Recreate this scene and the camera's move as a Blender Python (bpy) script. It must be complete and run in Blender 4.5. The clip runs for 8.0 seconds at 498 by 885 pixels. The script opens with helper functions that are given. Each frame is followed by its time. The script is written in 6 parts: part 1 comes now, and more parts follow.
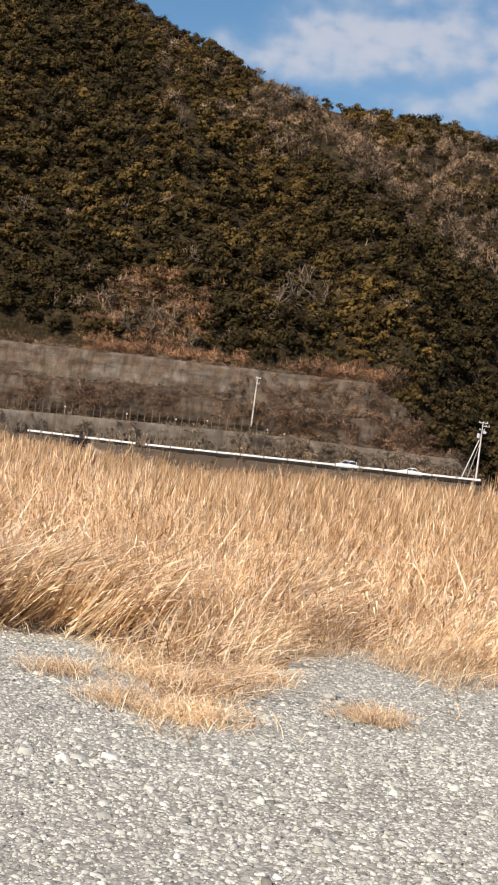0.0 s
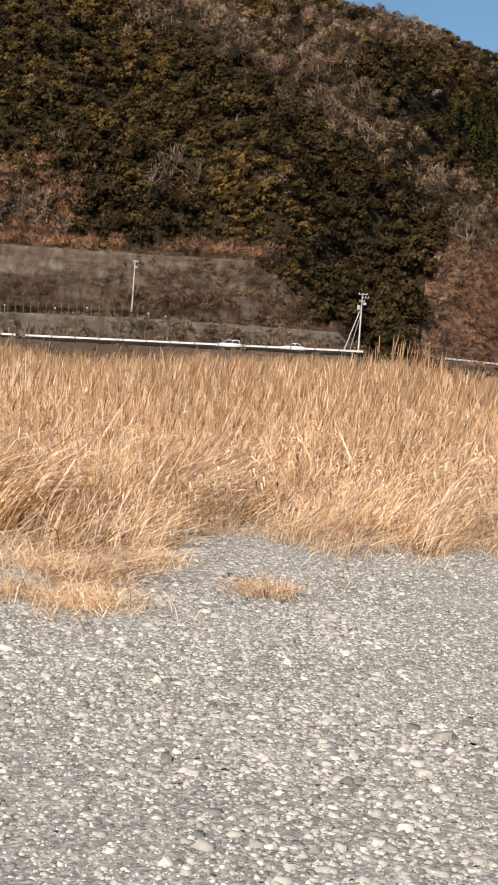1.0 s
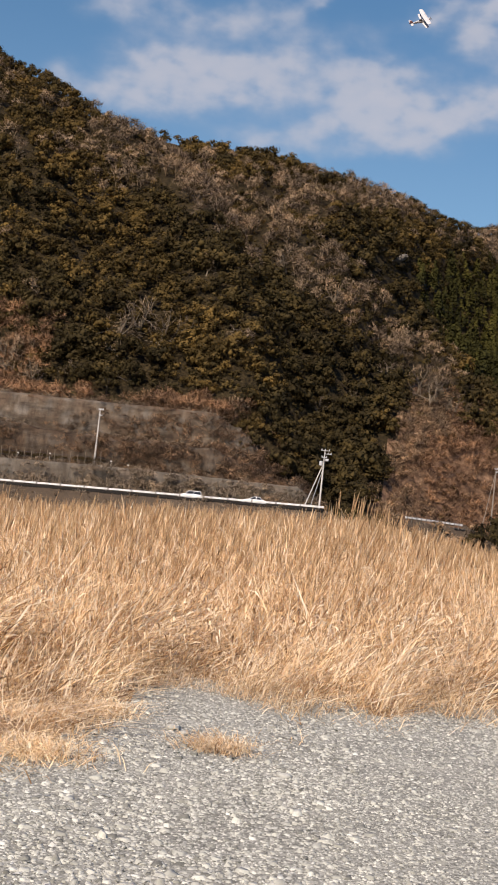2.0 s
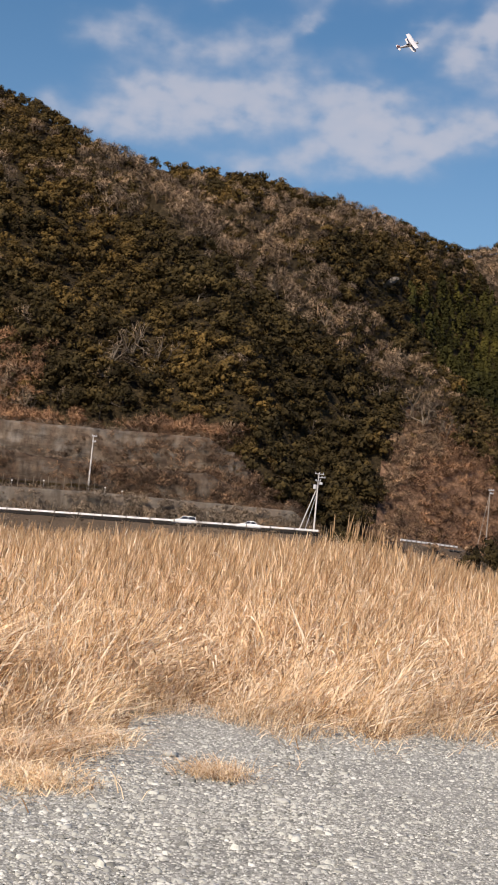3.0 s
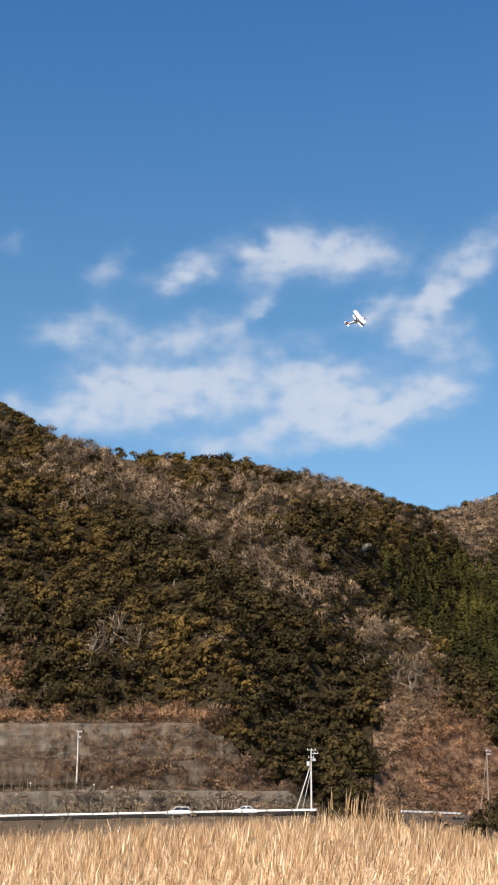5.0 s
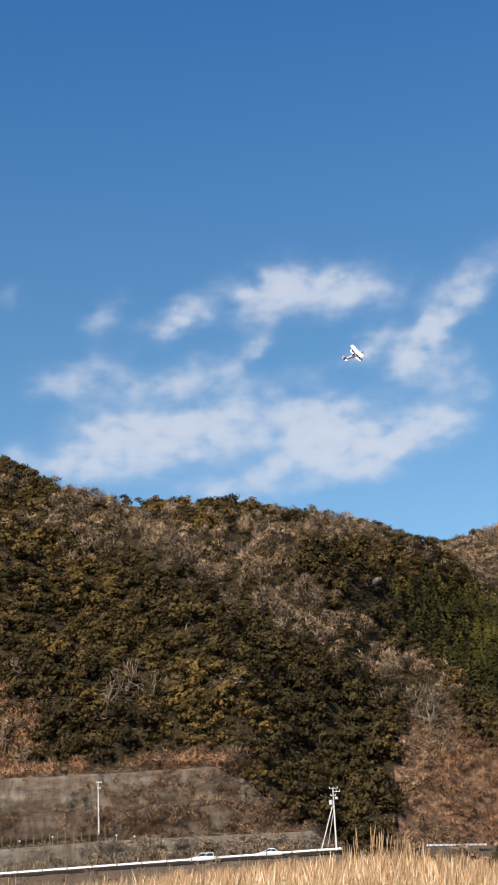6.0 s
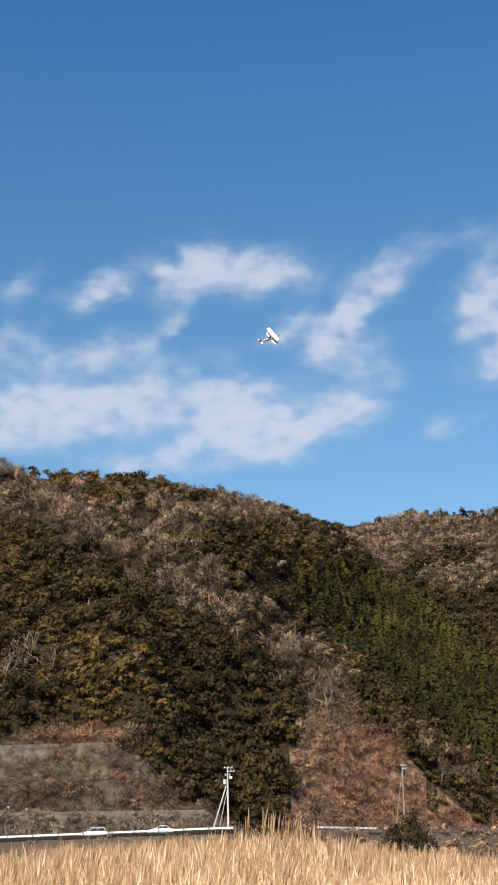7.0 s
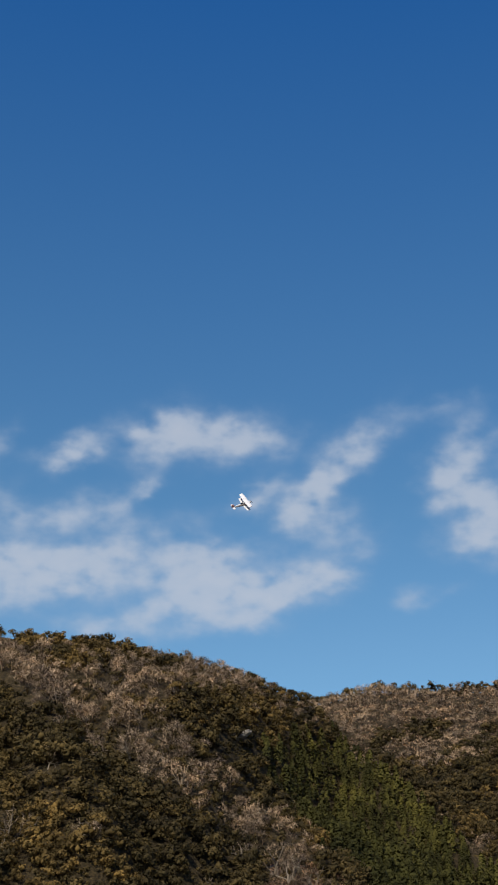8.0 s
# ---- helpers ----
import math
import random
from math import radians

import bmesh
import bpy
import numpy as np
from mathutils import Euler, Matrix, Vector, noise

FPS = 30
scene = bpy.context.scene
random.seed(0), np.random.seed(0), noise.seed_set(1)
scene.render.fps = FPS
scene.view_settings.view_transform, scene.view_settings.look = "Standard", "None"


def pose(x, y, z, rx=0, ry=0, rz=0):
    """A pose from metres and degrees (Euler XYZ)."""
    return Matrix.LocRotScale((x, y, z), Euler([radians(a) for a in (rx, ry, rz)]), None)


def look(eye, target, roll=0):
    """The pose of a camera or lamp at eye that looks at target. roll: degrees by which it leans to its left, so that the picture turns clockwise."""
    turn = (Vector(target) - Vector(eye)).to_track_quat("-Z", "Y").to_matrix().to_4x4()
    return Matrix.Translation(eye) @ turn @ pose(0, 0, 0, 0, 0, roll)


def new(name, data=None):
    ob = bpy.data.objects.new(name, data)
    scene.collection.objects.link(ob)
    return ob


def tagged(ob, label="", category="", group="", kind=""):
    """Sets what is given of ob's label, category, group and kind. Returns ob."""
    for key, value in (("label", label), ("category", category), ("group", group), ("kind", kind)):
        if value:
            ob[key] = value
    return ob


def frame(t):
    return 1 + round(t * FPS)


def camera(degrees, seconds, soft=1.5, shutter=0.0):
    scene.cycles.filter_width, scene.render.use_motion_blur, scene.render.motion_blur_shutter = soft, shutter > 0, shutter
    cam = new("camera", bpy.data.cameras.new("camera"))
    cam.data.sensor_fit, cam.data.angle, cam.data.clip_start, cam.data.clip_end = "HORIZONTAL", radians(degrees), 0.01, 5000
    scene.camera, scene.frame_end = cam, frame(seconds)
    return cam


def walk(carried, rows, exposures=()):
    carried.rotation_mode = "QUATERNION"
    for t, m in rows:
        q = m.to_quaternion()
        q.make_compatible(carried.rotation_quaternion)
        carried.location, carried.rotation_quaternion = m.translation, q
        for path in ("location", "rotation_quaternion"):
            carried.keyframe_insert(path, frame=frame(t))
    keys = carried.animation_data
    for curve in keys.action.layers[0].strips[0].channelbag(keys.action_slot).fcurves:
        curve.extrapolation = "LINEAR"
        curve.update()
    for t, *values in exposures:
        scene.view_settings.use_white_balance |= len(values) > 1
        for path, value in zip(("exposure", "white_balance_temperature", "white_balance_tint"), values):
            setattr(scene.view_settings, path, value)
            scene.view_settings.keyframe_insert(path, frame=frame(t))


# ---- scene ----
DEG = math.pi / 180

# ---- the camera: held by hand on the gravel bar, turning after a model aircraft ----
EYE = 1.6
cam = camera(19.6, 8.0, soft=1.95, shutter=0.0)
TURNS = [
    (0.0, 91.108, -7.551, 8.896), (0.5, 90.040, -4.710, 6.167), (0.7, 88.938, -3.099, 5.336),
    (1.0, 86.875, -4.154, 4.276), (1.2, 89.076, -5.336, 3.255), (1.5, 90.820, -6.657, 2.174),
    (1.7, 91.747, -6.788, 2.574), (2.8, 94.564, -4.893, 2.422), (3.0, 94.055, -5.468, 2.499),
    (3.3, 96.267, -5.621, 1.766), (3.5, 99.833, -4.738, 1.169), (4.0, 104.229, -2.059, 2.604),
    (4.5, 104.269, -1.061, 2.157), (5.0, 105.086, -0.292, 2.400), (5.2, 107.448, 0.531, 2.799),
    (6.3, 106.435, 2.819, 3.374), (6.5, 106.322, 2.235, 2.702), (7.0, 105.758, 0.951, -0.782),
    (7.2, 107.996, -0.154, -2.445), (7.5, 112.062, -0.444, -2.988), (8.0, 112.329, -0.486, -2.462),
]
SWAY = [(0.0, -0.045), (0.5, -0.015), (1.5, 0.0), (8.0, 0.0)]
walk(cam, [(t, pose(float(np.interp(t, [s[0] for s in SWAY], [s[1] for s in SWAY])), 0, EYE, a, b, c)) for t, a, b, c in TURNS],
     exposures=[(0.0, 0.42, 6760, 13), (1.0, 0.26, 6850, 16), (1.5, 0.22, 6850, 16), (3.5, 0.2, 6620, 15), (4.0, 0.58, 6600, 10), (4.5, 0.6, 6550, 10), (7.0, 0.58, 6450, 9), (7.5, 0.33, 6350, 8), (8.0, 0.2, 6250, 8)])

# ---- sky and sun ----
SUN_ELEV, SUN_AZ = 42.0, 201.0      # degrees; azimuth clockwise from +y, the way the camera mostly looks
world = bpy.data.worlds.new("sky")
scene.world = world
world.use_nodes = True


def build_sky():
    nt = world.node_tree
    nt.nodes.clear()
    N, L = nt.nodes.new, nt.links.new

    def mth(op, a, b=None, c=None, clamp=False):
        n = N("ShaderNodeMath")
        n.operation, n.use_clamp = op, clamp
        for i, v in enumerate((a, b, c)):
            if v is None:
                continue
            if isinstance(v, (int, float)):
                n.inputs[i].default_value = v
            else:
                L(v, n.inputs[i])
        return n.outputs[0]

    sky = N("ShaderNodeTexSky")
    sky.sky_type, sky.sun_disc = "NISHITA", False
    sky.sun_elevation, sky.sun_rotation = radians(SUN_ELEV), radians(SUN_AZ)
    sky.air_density, sky.dust_density, sky.ozone_density = 1.0, 0.3, 4.0
    co = N("ShaderNodeTexCoord").outputs["Generated"]
    sep = N("ShaderNodeSeparateXYZ")
    L(co, sep.inputs[0])
    az = mth("MULTIPLY", mth("ARCTAN2", sep.outputs[0], sep.outputs[1]), 1 / DEG)
    el = mth("MULTIPLY", mth("ARCSINE", sep.outputs[2]), 1 / DEG)
    # billows bend the outlines of the clouds
    comb = N("ShaderNodeCombineXYZ")
    L(az, comb.inputs[0]), L(mth("MULTIPLY", el, 1.5), comb.inputs[1])

    def fbm(scale, detail, rough):
        n = N("ShaderNodeTexNoise")
        n.inputs["Scale"].default_value, n.inputs["Detail"].default_value, n.inputs["Roughness"].default_value = scale, detail, rough
        L(comb.outputs[0], n.inputs["Vector"])
        return n
    big, fine = fbm(0.9, 3, 0.45), fbm(0.85, 3, 0.42)
    sb = N("ShaderNodeSeparateColor")
    L(big.outputs["Color"], sb.inputs[0])
    azd = mth("ADD", az, mth("MULTIPLY", mth("SUBTRACT", sb.outputs[0], 0.5), 1.3))
    eld = mth("ADD", el, mth("MULTIPLY", mth("SUBTRACT", sb.outputs[1], 0.5), 0.9))
    total = None
    # azimuth, elevation, half width, half height (degrees), slope, weight
    for a, e, w, h, s, k in HIGH_CLOUDS + MIDDLE_CLOUDS + LOW_CLOUDS + HORIZON_CLOUDS:
        da = mth("SUBTRACT", azd, a)
        de = mth("SUBTRACT", mth("SUBTRACT", eld, e), mth("MULTIPLY", da, s))
        # flatter below, billowing above
        q = mth("ADD", mth("POWER", mth("ABSOLUTE", mth("DIVIDE", da, w * 1.12)), 2.0), mth("POWER", mth("ABSOLUTE", mth("DIVIDE", de, h * 1.06)), 2.0))
        v = mth("MULTIPLY", mth("POWER", 2.718, mth("MULTIPLY", q, -1.0)), k)
        total = v if total is None else mth("ADD", total, v)
    # thin wisps go on all round the sky, out of view
    far = N("ShaderNodeTexNoise")
    far.inputs["Scale"].default_value, far.inputs["Detail"].default_value = 3.0, 5
    L(co, far.inputs["Vector"])
    side = mth("MULTIPLY", mth("SUBTRACT", mth("ABSOLUTE", az), 22), 0.1, clamp=True)
    total = mth("ADD", total, mth("MULTIPLY", side, mth("MULTIPLY", mth("SUBTRACT", far.outputs[0], 0.5, clamp=True), 3.0)))
    dens = mth("MULTIPLY", total, mth("ADD", mth("MULTIPLY", fine.outputs[0], 1.9), -0.05))
    ramp = N("ShaderNodeMapRange")
    ramp.interpolation_type = "SMOOTHSTEP"
    for i, v in ((1, 0.0), (2, 1.2), (3, 0.0), (4, 0.76)):
        ramp.inputs[i].default_value = v
    L(dens, ramp.inputs[0])
    tint = N("ShaderNodeMix")
    tint.data_type = "RGBA"
    tint.inputs["A"].default_value, tint.inputs["B"].default_value = CLOUD_DIM, CLOUD_LIT
    L(mth("MULTIPLY", dens, 0.6, clamp=True), tint.inputs["Factor"])
    mix = N("ShaderNodeMix")
    mix.data_type = "RGBA"
    L(ramp.outputs[0], mix.inputs["Factor"])
    hue = N("ShaderNodeHueSaturation")
    L(mth("ADD", mth("MULTIPLY", mth("MAXIMUM", mth("SUBTRACT", el, 14), 0), 0.0075), 1.1), hue.inputs["Saturation"])      # deeper blue higher up
    high = mth("MAXIMUM", mth("SUBTRACT", el, 20), 0)
    L(mth("ADD", mth("MULTIPLY", high, 0.0007), 0.4915), hue.inputs["Hue"])
    L(mth("ADD", mth("MULTIPLY", high, 0.01), 1.0), hue.inputs["Value"])
    L(sky.outputs[0], hue.inputs["Color"])
    L(hue.outputs[0], mix.inputs["A"]), L(tint.outputs["Result"], mix.inputs["B"])
    bg, out = N("ShaderNodeBackground"), N("ShaderNodeOutputWorld")
    bg.inputs["Strength"].default_value = SKY_STRENGTH
    L(mix.outputs["Result"], bg.inputs["Color"]), L(bg.outputs[0], out.inputs["Surface"])


SKY_STRENGTH = 0.087
CLOUD_DIM, CLOUD_LIT = (4.2, 4.9, 6.0, 1), (5.5, 5.7, 6.3, 1)
HIGH_CLOUDS = [
    (-8.5, 21.9, 0.8, 0.6, 0.6, 0.55), (-7.1, 21.5, 1.4, 0.45, 0.0, 0.2), (-4.8, 22.0, 1.2, 0.7, 0.5, 0.85), (-5.5, 21.4, 0.9, 0.4, 0.2, 0.5), (-1.6, 22.5, 1.3, 1.0, 0.45, 0.9),
    (0.3, 22.5, 2.0, 0.9, 0.0, 0.95), (2.3, 22.6, 1.6, 0.85, 0.0, 0.65), (3.7, 22.2, 1.3, 0.55, 0.15, 0.35), (-12.6, 22.6, 0.7, 0.45, 0.25, 0.35),
    (4.6, 20.0, 1.0, 0.65, 0.6, 0.7), (5.8, 21.1, 1.6, 1.0, 0.7, 0.58), (7.2, 22.3, 1.6, 1.0, 0.6, 0.64), (10.5, 23.5, 1.2, 0.45, 0.2, 0.45),
]
MIDDLE_CLOUDS = [
    (2.8, 20.2, 1.0, 0.55, 0.4, 1.0), (5.5, 19.1, 1.7, 0.85, 0.0, 0.75), (6.8, 18.0, 0.9, 0.55, 0.0, 0.4), (-11.0, 19.3, 0.9, 0.6, 0.0, 0.5), (-9.0, 19.5, 1.3, 0.8, 0.25, 0.8),
    (-7.0, 18.9, 1.4, 0.6, 0.0, 0.65), (-4.8, 19.4, 1.3, 0.7, 0.1, 0.75), (-2.9, 19.9, 1.2, 0.5, 0.6, 0.55), (-2.1, 20.4, 0.5, 0.4, 0.7, 0.4), (0.1, 19.4, 1.6, 0.55, 0.0, 0.2),
    (11.7, 22.1, 1.2, 1.2, 0.2, 0.65), (10.6, 20.6, 1.0, 1.05, 0.0, 0.75), (12.2, 19.6, 1.4, 1.3, 0.0, 1.0), (12.8, 18.3, 1.4, 0.9, 0.0, 0.8), (10.8, 18.1, 1.2, 0.5, 0.0, 0.4),
]
LOW_CLOUDS = [
    (-8.5, 17.1, 1.6, 0.95, 0.0, 1.0), (-6.0, 17.1, 2.0, 1.0, 0.0, 1.1), (-2.9, 18.1, 1.4, 0.9, 0.15, 0.75), (-3.5, 16.9, 1.9, 0.8, 0.0, 0.7), (-10.4, 15.9, 1.6, 0.65, -0.1, 0.7),
    (-12.1, 16.4, 0.9, 0.55, 0.0, 0.4), (-7.9, 15.9, 2.1, 0.6, 0.0, 0.6), (-0.4, 17.8, 1.3, 0.95, 0.0, 0.85), (1.7, 17.9, 1.4, 0.5, 0.0, 0.65), (1.0, 17.1, 1.4, 0.55, 0.0, 0.55),
]
HORIZON_CLOUDS = [
    (0.3, 16.2, 2.1, 0.85, 0.0, 0.95), (2.5, 16.3, 1.6, 0.8, 0.0, 0.85), (4.3, 16.9, 1.4, 0.8, 0.2, 0.9), (5.9, 16.9, 0.9, 0.7, 0.0, 0.85), (2.1, 15.2, 1.2, 0.4, 0.0, 0.6),
    (-1.1, 15.4, 1.9, 0.5, 0.0, 0.7), (-3.5, 14.8, 2.0, 0.5, 0.0, 0.8), (8.9, 16.0, 0.7, 0.45, 0.0, 0.55), (10.1, 16.4, 1.0, 0.35, 0.0, 0.3),
]
build_sky()

sun = new("sun", bpy.data.lights.new("sun", "SUN"))
sun.data.energy, sun.data.angle, sun.data.color = 4.95, radians(0.55), (1.0, 0.9, 0.77)
_s = Vector((math.sin(SUN_AZ * DEG) * math.cos(SUN_ELEV * DEG), math.cos(SUN_AZ * DEG) * math.cos(SUN_ELEV * DEG), math.sin(SUN_ELEV * DEG)))
sun.matrix_world = look(_s * 100, (0, 0, 0))


# ---- materials ----
def material(name, rough=0.8, spec=0.3):
    m = bpy.data.materials.new(name)
    m.use_nodes = True
    nt = m.node_tree
    p = nt.nodes["Principled BSDF"]
    p.inputs["Roughness"].default_value = rough
    p.inputs["Specular IOR Level"].default_value = spec
    return m, nt, p


def noise_tex(nt, scale, detail=4, rough=0.55, vec=None, stretch=None):
    n = nt.nodes.new("ShaderNodeTexNoise")
    n.inputs["Scale"].default_value, n.inputs["Detail"].default_value, n.inputs["Roughness"].default_value = scale, detail, rough
    g = nt.nodes.new("ShaderNodeNewGeometry")
    src = g.outputs["Position"] if vec is None else vec
    if stretch:
        mp = nt.nodes.new("ShaderNodeMapping")
        mp.inputs["Scale"].default_value = stretch
        nt.links.new(src, mp.inputs[0])
        src = mp.outputs[0]
    nt.links.new(src, n.inputs["Vector"])
    return n.outputs[0]


def ramp(nt, fac, stops):
    r = nt.nodes.new("ShaderNodeValToRGB")
    e = r.color_ramp.elements
    while len(e) < len(stops):
        e.new(0.5)
    for k, (pos, col) in zip(e, stops):
        k.position, k.color = pos, (*col, 1)
    nt.links.new(fac, r.inputs[0])
    return r.outputs[0]


def mixc(nt, fac, a, b, mode="MIX"):
    m = nt.nodes.new("ShaderNodeMix")
    m.data_type, m.blend_type = "RGBA", mode
    for v, k in ((fac, "Factor"), (a, "A"), (b, "B")):
        if isinstance(v, (int, float)):
            m.inputs[k].default_value = v
        elif isinstance(v, tuple):
            m.inputs[k].default_value = (*v, 1)
        else:
            nt.links.new(v, m.inputs[k])
    return m.outputs["Result"]


def bump(nt, p, height, strength, distance):
    b = nt.nodes.new("ShaderNodeBump")
    b.inputs["Strength"].default_value, b.inputs["Distance"].default_value = strength, distance
    nt.links.new(height, b.inputs["Height"])
    nt.links.new(b.outputs[0], p.inputs["Normal"])


def leafy(name, stops, patch=0.12, rough=0.7, translucent=0.0, patch_stops=None, clump=0.0):
    """Foliage: each leaf clump by chance along a ramp, the whole tinted by patches of several metres."""
    m, nt, p = material(name, max(rough, 0.75), 0.1)
    g = nt.nodes.new("ShaderNodeNewGeometry")
    c = ramp(nt, g.outputs["Random Per Island"], stops)
    if patch_stops:
        c = mixc(nt, 0.8, c, ramp(nt, noise_tex(nt, patch, 3), patch_stops), "MULTIPLY")
        if clump:
            c = mixc(nt, 1.0, c, ramp(nt, noise_tex(nt, clump, 1.5), [(0.34, (0.5, 0.51, 0.53)), (0.5, (0.95, 0.94, 0.93)), (0.66, (1.6, 1.53, 1.43))]), "MULTIPLY")
    nt.links.new(c, p.inputs["Base Color"])
    if translucent:
        t, mx, out = nt.nodes.new("ShaderNodeBsdfTranslucent"), nt.nodes.new("ShaderNodeMixShader"), nt.nodes["Material Output"]
        mx.inputs[0].default_value = translucent
        nt.links.new(c, t.inputs[0])
        nt.links.new(p.outputs[0], mx.inputs[1]), nt.links.new(t.outputs[0], mx.inputs[2])
        nt.links.new(mx.outputs[0], out.inputs[0])
    return m


PATCH = [(0.3, (0.55, 0.55, 0.52)), (0.5, (0.92, 0.87, 0.8)), (0.7, (1.45, 1.3, 1.08))]
M_EVERGREEN = leafy("evergreen_leaves", [(0.0, (0.043, 0.0335, 0.0135)), (0.5, (0.051, 0.0395, 0.0155)), (1.0, (0.063, 0.048, 0.019))], 0.05, 0.55, 0.12, PATCH, 0.2)
M_OLIVE = leafy("olive_leaves", [(0.0, (0.081, 0.057, 0.0195)), (0.5, (0.095, 0.067, 0.023)), (1.0, (0.111, 0.078, 0.027))], 0.045, 0.6, 0.12, PATCH, 0.22)
M_CEDAR = leafy("conifer_needles", [(0.0, (0.039, 0.0385, 0.0095)), (1.0, (0.043, 0.042, 0.0103))], 0.02, 0.65, 0.1, PATCH, 0.1)
M_TWIG = leafy("bare_twigs", [(0.0, (0.2, 0.15, 0.105)), (0.5, (0.268, 0.204, 0.145)), (1.0, (0.34, 0.264, 0.193))], 0.06, 0.85, 0.0, PATCH, 0.16)
M_BARK = leafy("pale_bark", [(0.0, (0.12, 0.092, 0.064)), (1.0, (0.22, 0.178, 0.13))], 0.3, 0.85)
M_BARK_DARK = leafy("dark_bark", [(0.0, (0.05, 0.04, 0.03)), (1.0, (0.10, 0.08, 0.06))], 0.3, 0.9)
M_RUST = leafy("withered_vines", [(0.0, (0.23, 0.138, 0.083)), (0.5, (0.31, 0.192, 0.118)), (1.0, (0.39, 0.252, 0.163))], 0.1, 0.85, 0.1, PATCH, 0.45)
M_DRY = leafy("dry_tan_vines", [(0.0, (0.22, 0.154, 0.1)), (0.5, (0.3, 0.213, 0.142)), (1.0, (0.39, 0.285, 0.194))], 0.1, 0.85, 0.1, PATCH, 0.4)
M_TERRACE = leafy("dull_brown_vines", [(0.0, (0.15, 0.099, 0.064)), (0.5, (0.2, 0.134, 0.089)), (1.0, (0.26, 0.178, 0.122))], 0.1, 0.85, 0.1, PATCH, 0.45)
M_SCRUB = leafy("grey_dry_scrub", [(0.0, (0.22, 0.178, 0.135)), (0.5, (0.29, 0.237, 0.183)), (1.0, (0.36, 0.297, 0.232))], 0.15, 0.9, 0.0, PATCH)
STRAW_PATCH = [(0.28, (0.68, 0.59, 0.5)), (0.5, (0.98, 0.92, 0.86)), (0.72, (1.25, 1.22, 1.14))]
M_REED = leafy("dry_reed_straw", [(0.0, (0.27, 0.16, 0.076)), (0.3, (0.62, 0.412, 0.222)), (0.55, (0.92, 0.69, 0.43)), (1.0, (0.98, 0.88, 0.69))], 1.1, 0.6, 0.3, STRAW_PATCH)
M_STRAW = leafy("bent_straw", [(0.0, (0.32, 0.2, 0.1)), (0.3, (0.67, 0.48, 0.28)), (0.55, (0.94, 0.75, 0.5)), (1.0, (0.98, 0.91, 0.74))], 1.1, 0.6, 0.3, STRAW_PATCH)
M_PLUME = leafy("reed_plumes", [(0.0, (0.36, 0.23, 0.12)), (1.0, (0.7, 0.52, 0.32))], 0.5, 0.8, 0.3, STRAW_PATCH)


def ground_material(name, stops, scale, bumps):
    m, nt, p = material(name, 0.95, 0.15)
    c = ramp(nt, noise_tex(nt, scale, 6, 0.7), stops)
    big = ramp(nt, noise_tex(nt, scale * 0.06, 3), [(0.3, (0.75, 0.73, 0.7)), (0.7, (1.15, 1.15, 1.15))])
    nt.links.new(mixc(nt, 1.0, c, big, "MULTIPLY"), p.inputs["Base Color"])
    bump(nt, p, noise_tex(nt, scale * 1.4, 5, 0.7), 0.7, bumps)
    return m


def gravel_ground():
    m, nt, p = material("gravel_bed", 0.95, 0.2)
    g = nt.nodes.new("ShaderNodeNewGeometry")
    cols, hs = [], []
    for sc in (42.0, 85.0):
        v = nt.nodes.new("ShaderNodeTexVoronoi")
        v.inputs["Scale"].default_value = sc
        nt.links.new(g.outputs["Position"], v.inputs["Vector"])
        s = nt.nodes.new("ShaderNodeSeparateColor")
        nt.links.new(v.outputs["Color"], s.inputs[0])
        cols.append(ramp(nt, s.outputs[0], [(0.0, (0.1, 0.1, 0.084)), (0.35, (0.215, 0.214, 0.181)), (0.75, (0.36, 0.358, 0.303)), (1.0, (0.55, 0.545, 0.47))]))
        hs.append(v.outputs["Distance"])
    c = mixc(nt, 0.5, cols[0], cols[1])
    c = mixc(nt, 1.0, c, ramp(nt, noise_tex(nt, 1.1, 4), [(0.3, (0.8, 0.79, 0.78)), (0.7, (1.12, 1.1, 1.08))]), "MULTIPLY")
    nt.links.new(c, p.inputs["Base Color"])
    add = nt.nodes.new("ShaderNodeMath")
    nt.links.new(hs[0], add.inputs[0]), nt.links.new(hs[1], add.inputs[1])
    bump(nt, p, add.outputs[0], -1.0, 0.06)
    return m


M_GRAVEL = gravel_ground()
M_LITTER = ground_material("straw_litter", [(0.25, (0.14, 0.08, 0.04)), (0.55, (0.3, 0.19, 0.1)), (0.8, (0.5, 0.34, 0.19))], 14, 0.05)
M_BANK = ground_material("grassy_bank", [(0.3, (0.07, 0.055, 0.04)), (0.6, (0.115, 0.083, 0.053)), (0.8, (0.18, 0.135, 0.088))], 1.5, 0.3)
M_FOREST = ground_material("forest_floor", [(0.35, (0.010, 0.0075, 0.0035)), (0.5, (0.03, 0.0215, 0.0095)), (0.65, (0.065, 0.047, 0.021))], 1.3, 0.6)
M_REDSOIL = ground_material("red_dry_slope", [(0.35, (0.07, 0.04, 0.025)), (0.5, (0.15, 0.088, 0.053)), (0.65, (0.27, 0.168, 0.105))], 0.7, 0.5)


